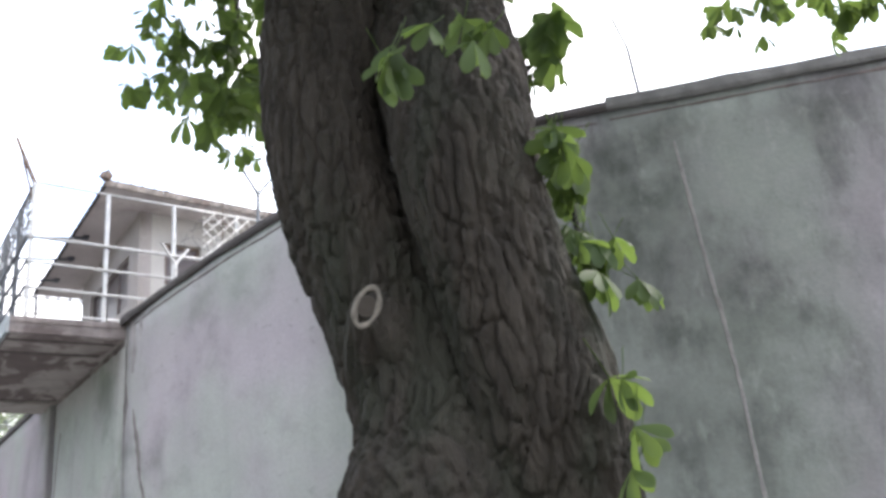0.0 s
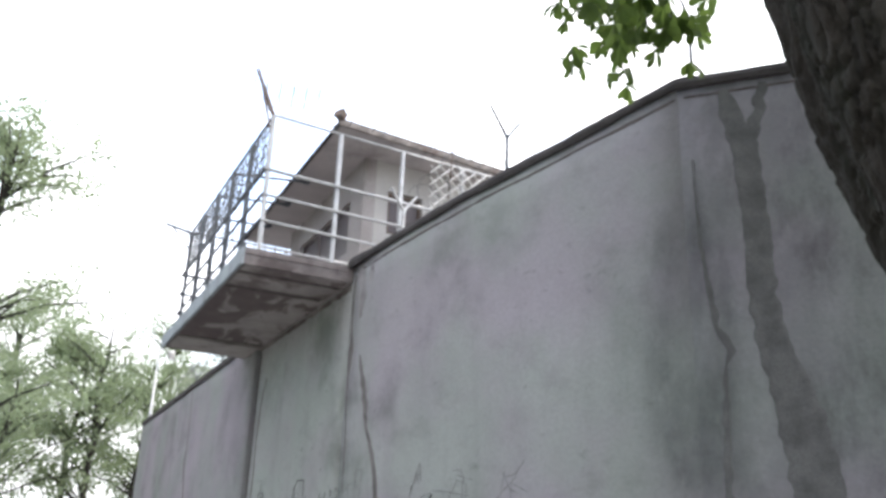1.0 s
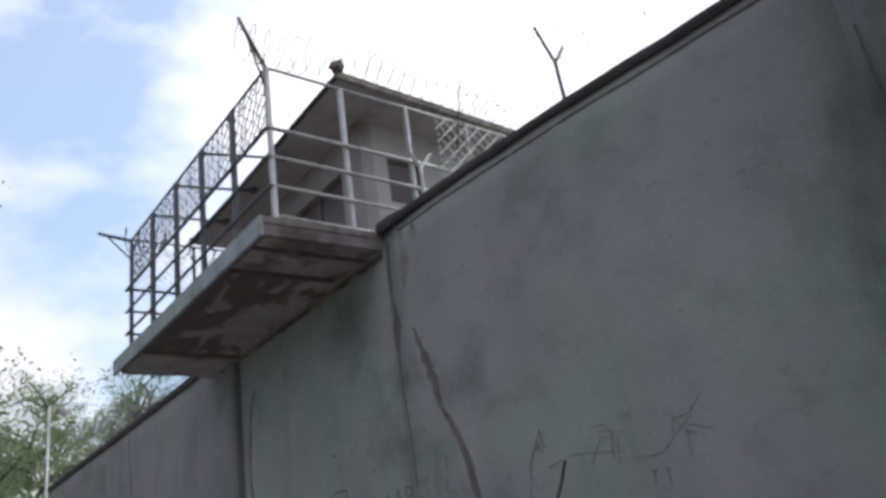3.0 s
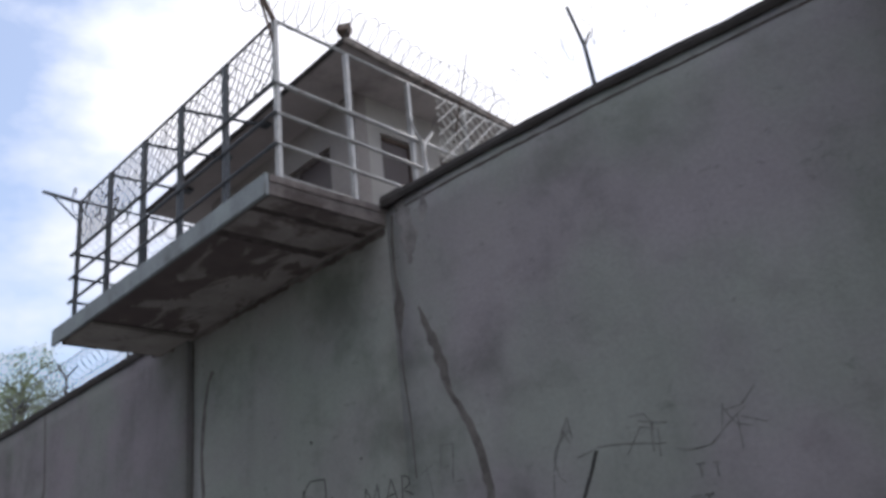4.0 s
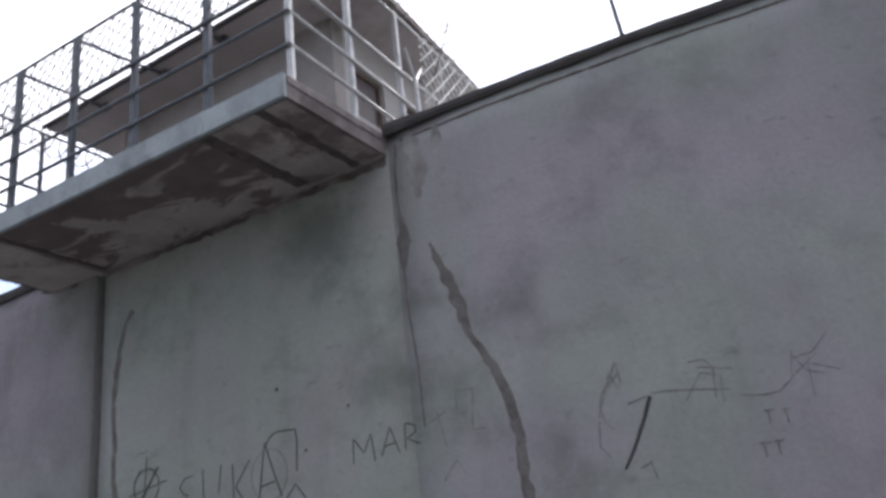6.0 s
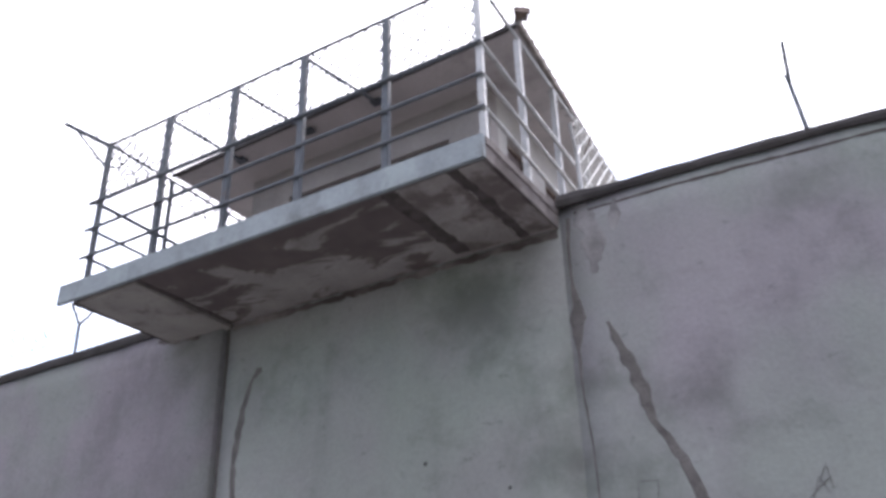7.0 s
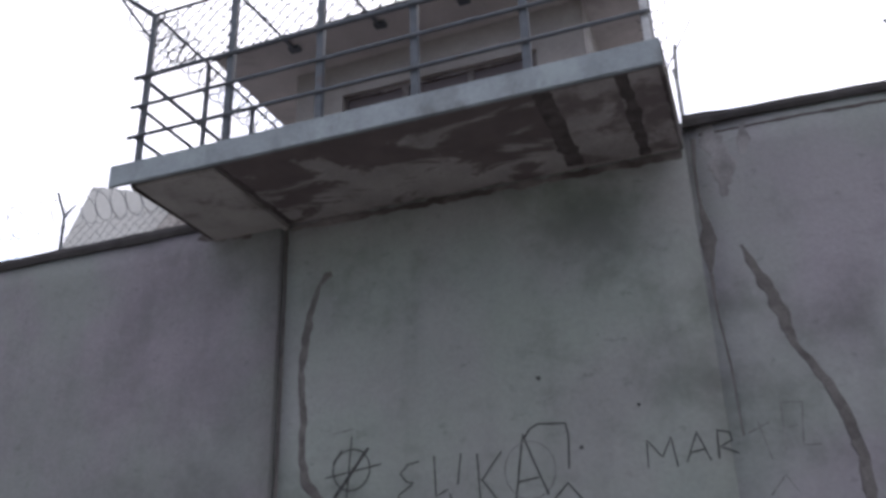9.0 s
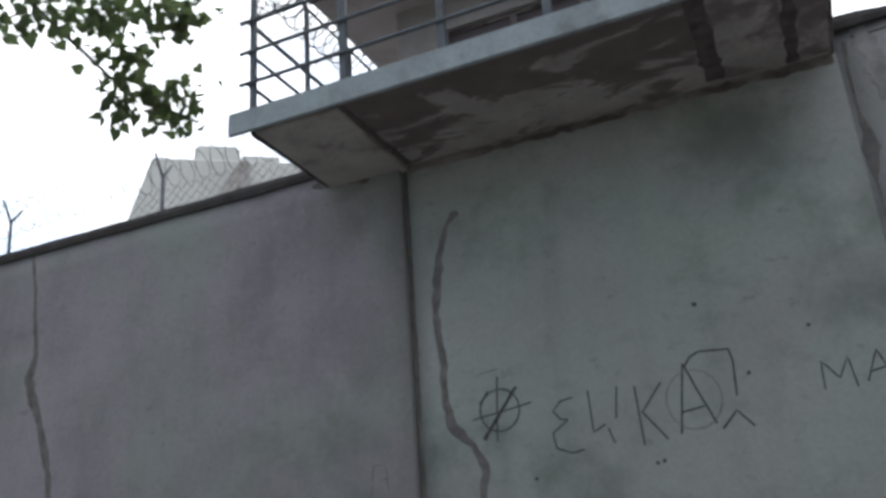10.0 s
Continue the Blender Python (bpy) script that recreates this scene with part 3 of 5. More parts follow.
crack([(7.62, 5.65, 0.02), (7.64, 5.15, 0.03), (7.66, 4.61, 0.022), (7.70, 3.82, 0.03), (7.72, 3.18, 0.022), (7.72, 2.29, 0.028), (7.74, 0.5, 0.03)], PALE_SEAM, wall_n, 8, 0.25)
crack([(2.19, 2.49, 0.035), (2.10, 2.3, 0.03), (1.98, 2.08, 0.025), (1.89, 1.95, 0.02)], PAINT, wall_e, 9, 0.2)
# drip line under the coping, its shadow drawn as a thin dark strip
for run, x0, x1, drop in ((wall_e, 0.2, 5.38, 0.17), (wall_n, 5.44, 7.1, 0.17), (wall_n, 7.2, 15.0, 0.16)):
    n = int((x1 - x0) / 0.4)
    xs = [x0 + (x1 - x0) * k / n for k in range(n + 1)]
    crack([(x, front(x)[1] - drop + 0.02 * noise.noise(Vector((x * 1.5, 2, 2))), 0.026 + 0.02 * noise.noise(Vector((x * 0.9, 5, 2)))) for x in xs], SEAM, run, 10 + x0, 0.45)

# damp blot where the coping meets the tower
crack([(0.26, 5.62, 0.16), (0.30, 5.45, 0.22), (0.36, 5.28, 0.17), (0.38, 5.1, 0.24), (0.34, 4.95, 0.12), (0.35, 4.84, 0.04)], DAMP, wall_e, 31, 0.55)
crack([(0.62, 5.6, 0.05), (0.60, 5.42, 0.12), (0.56, 5.26, 0.05)], DAMP, wall_e, 33, 0.6)

# ---- guard tower ----
PX0, PX1, PY = -5.54, 0.04, -1.46      # platform edges
RX0, RX1, RY = -5.42, -0.06, -1.23     # railing lines
Z_SLAB, Z_RAIL, Z_TOP = 5.64, 6.85, 7.71
tower = thing("guard_tower", "concrete guard tower platform with flat-roofed cabin on the wall", "guard tower", at=(-2.7, 0.3, 5.4))


def tpart(name, bm, mat, parent=None, label="", smooth=False):
    """A part of the tower, given in world coordinates."""
    ob = part(name, bm, mat, parent or tower, label, smooth)
    ob.matrix_parent_inverse = (parent or tower).matrix_world.inverted()
    return ob


slab = tpart("platform_slab", box(-5.29, PX1, PY, 3.6, 5.415, Z_SLAB, 0.012), SOFFIT, label="concrete slab with peeling soffit paint")
tpart("edge_board", box(PX0 - 0.006, PX1 + 0.006, PY - 0.02, PY + 0.03, 5.40, Z_SLAB + 0.006, 0.006), EDGE, label="grey painted front edge")
tpart("side_edge", box(PX1 - 0.018, PX1 + 0.012, PY + 0.032, 0.16, Z_SLAB - 0.085, Z_SLAB + 0.004, 0.006), GRIME)
tpart("side_fascia", box(PX1 - 0.03, PX1 + 0.002, PY + 0.032, 0.10, 5.408, Z_SLAB - 0.088, 0.004), GRIME, label="damp-stained side of the slab")


def bracket(x0, x1, mat):
    """A cantilever beam under the slab, shallow outside and deeper at the wall."""
    bm = bmesh.new()
    a = [bm.verts.new(p) for p in ((x0, PY + 0.06, 5.42), (x1, PY + 0.06, 5.42), (x1, PY + 0.06, 5.385), (x0, PY + 0.06, 5.385))]
    b = [bm.verts.new(p) for p in ((x0, 0.12, 5.42), (x1, 0.12, 5.42), (x1, 0.12, 5.355), (x0, 0.12, 5.355))]
    for k in range(4):
        bm.faces.new((a[k], a[(k + 1) % 4], b[(k + 1) % 4], b[k]))
    bm.faces.new(a[::-1])
    bm.faces.new(b)
    bmesh.ops.recalc_face_normals(bm, faces=bm.faces)
    bmesh.ops.bevel(bm, geom=list(bm.edges), offset=0.012, segments=2, affect="EDGES")
    return tpart("bracket", bm, mat)


bracket(-5.27, -4.33, BEAM)
# bracket's west face, its shade put on as a black skin
tpart("shaded_side", box(-5.312, -5.292, PY + 0.04, 0.02, 5.37, Z_SLAB - 0.01, 0.004), SEAM)
for x, w, y1 in ((-1.0, 0.19, 0.0), (-0.31, 0.14, 0.05), (-4.29, 0.06, 0.05)):
    bm = bmesh.new()
    prev = None
    for k in range(25):
        y = PY + 0.05 + (y1 - PY - 0.05) * k / 24
        ww = w * (0.5 + 0.3 * noise.noise(Vector((y * 5, x, 0))) + 0.25 * noise.noise(Vector((y * 16, x, 2))))
        c = x + 0.03 * noise.noise(Vector((y * 3, x, 4)))
        row = [bm.verts.new((c - ww, y, 5.412)), bm.verts.new((c - ww * 0.7, y, 5.404)), bm.verts.new((c + ww * 0.7, y, 5.404)), bm.verts.new((c + ww, y, 5.412))]
        if prev:
            for q in range(3):
                bm.faces.new((prev[q], prev[q + 1], row[q + 1], row[q]))
        prev = row
    tpart("damp_seam", bm, SEAM, label="dark damp seam in the soffit")
for x0, x1 in ((-0.93, -0.37), (-0.26, 0.0)):
    tpart("soffit_panel", box(x0, x1, PY + 0.06, 0.04, 5.4075, 5.4165, 0.003), PANEL, label="pale patched strip of the soffit")
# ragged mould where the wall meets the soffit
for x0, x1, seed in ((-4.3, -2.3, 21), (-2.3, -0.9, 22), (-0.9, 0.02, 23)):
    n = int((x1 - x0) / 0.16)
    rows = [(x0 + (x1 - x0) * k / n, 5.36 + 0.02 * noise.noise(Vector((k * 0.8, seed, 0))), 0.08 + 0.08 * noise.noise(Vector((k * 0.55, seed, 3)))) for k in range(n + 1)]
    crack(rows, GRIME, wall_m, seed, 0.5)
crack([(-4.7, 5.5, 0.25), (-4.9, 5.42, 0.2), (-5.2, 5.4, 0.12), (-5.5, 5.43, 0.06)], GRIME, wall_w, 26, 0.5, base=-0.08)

# cabin: walls set back under a broad flat roof
CX0, CX1, CY0, CY1 = -4.55, -0.85, 0.50, 3.4
ROOF_Z = 7.84


def taper(bm, amount=0.38, y0=-0.26, y1=4.0):
    """The east edge runs slightly inwards towards the back."""
    for v in bm.verts:
        if v.co.x > -0.6:
            v.co.x -= amount * max(0.0, (v.co.y - y0) / (y1 - y0))
    return bm


def droop(bm):
    """The roof and the wall tops sink a little towards the west end."""
    for v in bm.verts:
        if v.co.z > 7.5:
            v.co.z -= 0.13 * max(0.0, (-0.09 - v.co.x) / 5.23)
    return bm



def wall_with_holes(axis, at, thick, a0, a1, z0, z1, holes):
    """A wall with rectangular openings cut through it, from boxes butted end to end."""
    bm = bmesh.new()
    cuts = sorted({a0, a1, *[h[0] for h in holes], *[h[1] for h in holes]})
    for c0, c1 in zip(cuts, cuts[1:]):
        inside = [h for h in holes if h[0] <= c0 and c1 <= h[1]]
        spans = [(z0, inside[0][2]), (inside[0][3], z1)] if inside else [(z0, z1)]
        for s0, s1 in spans:
            if axis == "x":
                add_box(bm, c0, c1, at, at + thick, s0, s1)
            else:
                add_box(bm, at, at + thick, c0, c1, s0, s1)
    bmesh.ops.remove_doubles(bm, verts=bm.verts, dist=0.0005)
    return bm


front_holes = [(-3.9, -1.42, 6.40, 7.28)]
side_holes = [(0.92, 1.52, 6.62, 7.34), (2.0, 2.6, 6.66, 7.30)]
tpart("cabin_wall", droop(wall_with_holes("x", CY0, 0.2, CX0, CX1, Z_SLAB, ROOF_Z, front_holes)), CABIN_SHADE, label="grey rendered front wall of the cabin")
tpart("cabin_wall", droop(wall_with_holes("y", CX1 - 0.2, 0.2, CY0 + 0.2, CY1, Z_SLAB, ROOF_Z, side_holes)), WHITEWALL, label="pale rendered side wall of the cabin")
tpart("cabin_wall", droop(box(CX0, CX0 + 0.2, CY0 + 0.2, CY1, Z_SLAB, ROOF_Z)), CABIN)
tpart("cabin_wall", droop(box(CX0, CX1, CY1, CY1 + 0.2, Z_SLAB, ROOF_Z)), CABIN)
for hole in front_holes:
    wf = bmesh.new()
    x0, x1, z0, z1 = hole
    for b in ((x0, x0 + 0.05, z0, z1), (x1 - 0.05, x1, z0, z1), (x0 + 0.05, x1 - 0.05, z0, z0 + 0.05), (x0 + 0.05, x1 - 0.05, z1 - 0.05, z1), (x0 + 0.78, x0 + 0.86, z0 + 0.05, z1 - 0.05), (x0 + 1.62, x0 + 1.70, z0 + 0.05, z1 - 0.05)):
        add_box(wf, b[0], b[1], CY0 + 0.06, CY0 + 0.12, b[2], b[3])
    frame_ob = tpart("window_frame", wf, GRIME, label="grey painted window frame with two mullions")
    tpart("pane", box(x0 + 0.02, x1 - 0.02, CY0 + 0.085, CY0 + 0.095, z0 + 0.02, z1 - 0.02), GLASS, frame_ob)
for hole in side_holes:
    wf = bmesh.new()
    y0, y1, z0, z1 = hole
    for b in ((y0, y0 + 0.05, z0, z1), (y1 - 0.05, y1, z0, z1), (y0 + 0.05, y1 - 0.05, z0, z0 + 0.05), (y0 + 0.05, y1 - 0.05, z1 - 0.05, z1)):
        add_box(wf, CX1 - 0.12, CX1 - 0.06, b[0], b[1], b[2], b[3])
    frame_ob = tpart("window_frame", wf, RUST, label="dark window frame")
    tpart("pane", box(CX1 - 0.095, CX1 - 0.085, y0 + 0.02, y1 - 0.02, z0 + 0.02, z1 - 0.02), GLASS, frame_ob)
roof = tpart("roof", droop(taper(box(-5.32, -0.09, -0.222, 4.0, ROOF_Z, ROOF_Z + 0.07, 0.015))), CABIN, label="flat overhanging concrete roof")
tpart("roof_edge", taper(box(-0.085, -0.035, -0.26, 4.0, ROOF_Z - 0.02, ROOF_Z + 0.10, 0.01)), ROOFEDGE, label="weathered brown roof edge")
tpart("roof_edge", droop(box(-5.34, -0.09, -0.262, -0.225, ROOF_Z - 0.012, ROOF_Z + 0.06, 0.008)), COPING)
# small floodlight on the roof corner
bm = box(-0.10, 0.09, -0.33, -0.20, ROOF_Z + 0.06, ROOF_Z + 0.21, 0.008)
add_box(bm, -0.12, 0.11, -0.35, -0.32, ROOF_Z + 0.045, ROOF_Z + 0.225, 0.006)
bmesh.ops.scale(bm, verts=bm.verts, vec=(0.78, 0.78, 0.78), space=Matrix.Translation((0.03, 0.27, -ROOF_Z - 0.10)))
bmesh.ops.rotate(bm, verts=bm.verts, cent=(-0.05, -0.26, ROOF_Z + 0.13), matrix=Euler((radians(-24), radians(10), radians(28))).to_matrix())
lamp = tpart("floodlight", bm, RUST, label="dark rusty floodlight housing")
tpart("lamp_arm", tube([(-0.12, -0.2, ROOF_Z + 0.02), (-0.08, -0.24, ROOF_Z + 0.13)], 0.025, 6), RUST, lamp)

# railings
rail = thing("platform_railing", "silver-grey steel railing with chain-link panels on the tower platform", "railing", at=(-2.7, -1.2, Z_SLAB))


def rpart(name, bm, mat, label="", smooth=False):
    ob = part(name, bm, mat, rail, label, smooth)
    ob.matrix_parent_inverse = rail.matrix_world.inverted()
    return ob


def post_at(x, y, mat, top=Z_TOP, w=0.035):
    bm = box(x - w, x + w, y - w * 0.8, y + w * 0.8, Z_SLAB - 0.04, top, 0.006)
    rpart("post", bm, mat)


def inward(y):
    """How far the east railing has drawn in at depth y."""
    return 0.19 * (y - RY) / 4.2


POSTS_X = [RX0, -4.34, -3.27, -2.24, -1.14, RX1]
for k, x in enumerate(POSTS_X):
    post_at(x, RY, SILVER if k == 5 else STEEL, w=0.04 if 0 < k < 5 else 0.034)
for y in (-0.18, 0.84, 1.9, 2.95):
    post_at(RX1 - 0.02 - inward(y), y, SILVER, w=0.034)
    post_at(RX0, y, STEEL, w=0.028, top=Z_TOP)
RAILS = [(Z_RAIL, 0.027), (6.47, 0.022), (6.09, 0.022)]
for z, r in RAILS:
    rpart("rail", tube([(RX0 - 0.14, RY - 0.045, z), (RX1 + 0.05, RY - 0.045, z)], r, 8), STEEL, smooth=True)
    rpart("rail", tube([(RX1 + 0.03, RY - 0.06, z), (RX1 + 0.03 - inward(3.1), 3.1, z)], r, 8), SILVER, smooth=True)
    rpart("rail", tube([(RX0 - 0.035, RY - 0.06, z - 0.01), (RX0 - 0.035, 3.0, z - 0.01)], r, 8), STEEL, smooth=True)
rpart("rail", tube([(RX0, RY, Z_TOP), (RX1, RY, Z_TOP)], 0.02, 8), STEEL, smooth=True)
rpart("rail", tube([(RX1, RY, Z_TOP), (RX1 - 0.02 - inward(3.0), 3.0, Z_TOP)], 0.02, 8), SILVER, smooth=True)
rpart("rail", tube([(RX0, RY, Z_TOP), (RX0, 3.0, Z_TOP)], 0.02, 8), STEEL, smooth=True)
rpart("rail", tube([(RX1 - 0.01, RY, Z_SLAB + 0.09), (RX1 - 0.01 - inward(0.9), 0.9, Z_SLAB + 0.09)], 0.018, 8), SILVER, smooth=True)
# back stays
for x, x2 in ((-4.34, -4.34), (-3.27, -3.2), (-2.24, -2.15)):
    under = ROOF_Z - 0.13 * (-0.09 - x2) / 5.23
    bm = tube([(x + 0.03, RY + 0.03, Z_TOP - 0.05), (x2 + 0.06, -0.05, under - 0.035)], 0.022, 6)
    add_box(bm, x2 - 0.01, x2 + 0.13, -0.10, 0.0, under - 0.05, under - 0.004, 0.004)
    rpart("stay", bm, STEEL, "steel stay bolted under the roof")


def add_wires(bm, o, u, v, w, h, gap, r, wave=0.0):
    """Diagonal wires filling a w by h panel spanned by u and v from the corner o."""
    o, u, v = Vector(o), Vector(u), Vector(v)
    n = int((w + h) / gap)
    for i in range(1, n + 1):
        c = i * gap
        a0, a1 = max(0.0, c - h), min(w, c)
        if a1 - a0 < 0.02:
            continue
        for flip in (0, 1):
            pts = []
            for s in (a0, (a0 + a1) / 2, a1):
                hh = c - s
                pts.append(o + u * s + v * (h - hh if flip else hh) + u.cross(v) * (0.006 if flip else -0.006) * (1 if s != a0 else -1))
            add_tube(bm, pts, r, 3, cap=False)
    return bm


def add_chain(bm, o, u, v, w, h, pitch, r, seed=0):
    """Chain-link: upright zigzag wires, each hooked into the next, hanging a little unevenly."""
    o, u, v = Vector(o), Vector(u), Vector(v)
    out = u.cross(v)
    for i in range(int(w / pitch) + 1):
        pts = []
        for j in range(int(h / (pitch * 0.95)) + 1):
            s = i * pitch + (pitch if (i + j) % 2 else 0.0) + 0.012 * noise.noise(Vector((i * 0.7, j * 0.6, seed)))
            d = 0.03 * noise.noise(Vector((i * 0.35, j * 0.35, seed + 3)))
            pts.append(o + u * min(max(s, 0.0), w) + v * min(j * pitch * 0.95, h) + out * (d + (0.005 if j % 2 else -0.005)))
        add_tube(bm, pts, r, 3, cap=False)
    return bm


for k, (x0, x1) in enumerate(zip(POSTS_X, POSTS_X[1:])):
    bm = add_chain(bmesh.new(), (x0 + 0.03, RY, Z_RAIL + 0.045), (1, 0, 0), (0, 0, 1), x1 - x0 - 0.06, Z_TOP - Z_RAIL - 0.07, 0.09, 0.0105, k)
    rpart("chain_link", bm, WIRE)
bm = add_chain(bmesh.new(), (RX0, RY + 0.03, Z_RAIL + 0.02), (0, 1, 0), (0, 0, 1), 2.0, Z_TOP - Z_RAIL - 0.04, 0.075, 0.005, 8)
rpart("chain_link", bm, WIRE)
bm = add_wires(bmesh.new(), (RX1 + 0.05 - inward(1.3), 1.3, Z_SLAB + 0.55), (-0.045, 0.999, 0), (0, 0, 1), 1.8, Z_TOP - Z_SLAB - 0.6, 0.2, 0.014)
rpart("lattice_panel", bm, LATTICE, label="pale bent lattice panel")


def outrigger(x, y, dx, dy, dz, mat):
    """A bent arm that carries the razor wire, with its brace."""
    bm = tube([(x, y, Z_TOP - 0.02), (x + dx, y + dy, Z_TOP + dz)], [0.034, 0.026], 6)
    add_tube(bm, [(x, y, Z_TOP - 0.36), (x + dx * 0.78, y + dy * 0.78, Z_TOP + dz * 0.78)], 0.017, 6)
    rpart("outrigger", bm, mat)


outrigger(RX1, RY, -0.10, -0.28, 0.72, RUST)
outrigger(RX0, RY, -0.38, -0.44, 0.22, STEEL)


def coil(name, path, radius, pitch, label, r=0.009, seed=1, sag=0.06):
    """Razor wire: a loose helix along a path, with short barbs."""
    rng = random.Random(seed)
    bm = bmesh.new()
    total = 0.0
    pts = []
    for a, b in zip(path, path[1:]):
        a, b = Vector(a), Vector(b)
        d = (b - a).length
        axis = (b - a) / d
        s = axis.cross(Vector((0, 0, 1))).normalized()
        t = Vector((0, 0, 1))
        steps = int(d / pitch * 14)
        for i in range(steps):
            k = i / steps
            ang = total + 2 * math.pi * k * d / pitch
            rad = radius * (1 + 0.12 * noise.noise(Vector((k * 6, seed, 0))))
            c = a + (b - a) * k + t * sag * noise.noise(Vector((k * 4, seed, 5)))
            pts.append(c + s * math.cos(ang) * rad + t * math.sin(ang) * rad)
        total += 2 * math.pi * d / pitch
    add_tube(bm, pts, r, 3, cap=False)
    for i in range(2, len(pts) - 2, 4):
        d = Vector((rng.uniform(-1, 1), rng.uniform(-1, 1), rng.uniform(-1, 1))).normalized() * 0.02
        add_tube(bm, [pts[i] - d, pts[i] + d], 0.0035, 3, cap=False)
    return tagged(part(name, bm, WIRE), label, "razor wire")


coil("razor_wire_coil", [(RX1 - 0.1, RY - 0.35, 8.05), (RX1, 0.0, 8.08), (RX1 - 0.28, 3.0, 8.02)], 0.24, 0.19, "loose razor wire coil along the tower roof edge", r=0.0065, seed=3)
coil("razor_wire_coil", [(RX0 - 0.18, RY - 0.1, 7.78), (RX0 - 0.1, 2.6, 7.72)], 0.21, 0.22, "loose razor wire coil beside the platform railing", r=0.0115, seed=4)

# ---- wire posts on the wall ----


def y_post(x, back, height, lean=0.0, lean_y=0.0, arms=(0.24, 0.2), mat=STEEL, group="wire posts on the wall", thin=1.0):
    """A forked steel post standing on the wall's top."""
    y, z = front(x)
    y += back
    z -= 0.03
    if -5.5 < x < 0.05:
        z = Z_SLAB - 0.02
    fork = Vector((x + lean, y + lean_y, z + height * 0.72))
    p = thing("wire_post", "forked grey steel post for razor wire on the wall", "post", group, at=(x, y, z))
    o = part("shaft", tube([(x, y, z), (x + lean * 0.5, y + lean_y * 0.5, z + height * 0.35), fork], [0.03 * thin, 0.028 * thin, 0.026 * thin], 7), mat, p)
    o.matrix_parent_inverse = p.matrix_world.inverted()
    for s, (dx, dy) in zip(arms, ((0.15, -0.9), (-0.15, 0.9))):
        if s <= 0:
            continue
        tip = fork + Vector((dx * s, dy * s, s * 1.2))
        o = part("arm", tube([fork, tip], [0.024 * thin, 0.02 * thin], 6), mat, p)
        o.matrix_parent_inverse = p.matrix_world.inverted()
    return p


y_post(2.45, 0.70, 1.55, lean=-0.10, lean_y=0.06, arms=(0.31, 0.25), thin=0.95)
y_post(0.06, 0.70, 1.35, arms=(0.26, 0.24), mat=SILVER)
y_post(5.44, 0.14, 1.15, lean=0.0, arms=(0.16, 0.0), thin=0.7)
y_post(7.36, 0.19, 1.05, lean=-0.04, arms=(0.26, 0.0), thin=0.75)
for x in (-8.55, -11.5, -14.55):
    y_post(x, 0.9, 1.6, lean=-0.03, arms=(0.24, 0.24))
coil("razor_wire_coil", [(0.3, 0.95, 6.75), (2.5, 1.0, 7.0), (5.4, 1.95, 7.15)], 0.22, 0.34, "thin razor wire coil strung above the wall", r=0.0035, seed=5)
coil("razor_wire_coil", [(-16.4, 1.0, 6.8), (-5.8, 1.0, 6.8)], 0.25, 0.26, "razor wire coil strung along the wall top", r=0.0065, seed=6)
bm = add_chain(bmesh.new(), (-16.4, 1.0, 5.66), (1, 0, 0), (0, 0, 1), 10.7, 0.95, 0.085, 0.0045, 12)
tagged(part("wall_fence_mesh", bm, WIRE), "sagging chain-link mesh along the wall top", "fence")
bm = tube([(-0.22, 1.66, 7.1), (0.42, 1.42, 8.05)], [0.012, 0.007], 5)
tagged(part("antenna_rod", bm, RUST), "thin leaning rod tied to the tower railing", "rod")

# ---- graffiti ----


def ring(cx, cz, rx, rz, n=18, a0=0.0, a1=6.4):
    return [(cx + rx * math.cos(a0 + (a1 - a0) * i / n), cz + rz * math.sin(a0 + (a1 - a0) * i / n)) for i in range(n + 1)]


graffiti("graffiti_sign", [ring(-3.52, 2.62, 0.20, 0.20), [(-3.52, 2.94), (-3.57, 2.33)], [(-3.80, 2.56), (-3.20, 2.65)], [(-3.72, 2.70), (-3.62, 2.82)]], 0.016, "black painted circled letter A sign on the wall")
graffiti("graffiti_slash", [[(-3.70, 2.36), (-3.34, 2.82)]], 0.034, "bold black slash through the painted sign")
graffiti("graffiti_dash", [[(-3.72, 2.99), (-3.50, 3.02)]], 0.014, "short faint dash on the grey wall", FAINT)
graffiti("graffiti_word", [
    [(-2.80, 2.64), (-2.92, 2.62), (-3.0, 2.54), (-2.94, 2.46), (-2.86, 2.44)], [(-2.88, 2.43), (-3.02, 2.34), (-3.0, 2.20), (-2.86, 2.14), (-2.74, 2.16)],
    [(-2.65, 2.68), (-2.64, 2.30), (-2.52, 2.36)], [(-2.50, 2.32), (-2.46, 2.18)], [(-2.38, 2.68), (-2.42, 2.40)],
    [(-2.22, 2.66), (-2.20, 2.13)], [(-1.98, 2.66), (-2.18, 2.42), (-1.99, 2.16)],
], 0.015, "black painted graffiti word on the grey wall", PAINT)
graffiti("graffiti_big_letter", [[(-1.87, 2.19), (-1.77, 2.80), (-1.70, 2.60), (-1.56, 2.24)], [(-1.84, 2.37), (-1.64, 2.40)]], 0.017, "black painted capital letter A on the grey wall")
graffiti("graffiti_ring", [ring(-1.72, 2.47, 0.24, 0.26)], 0.013, "faint painted ring round a letter", FAINT)
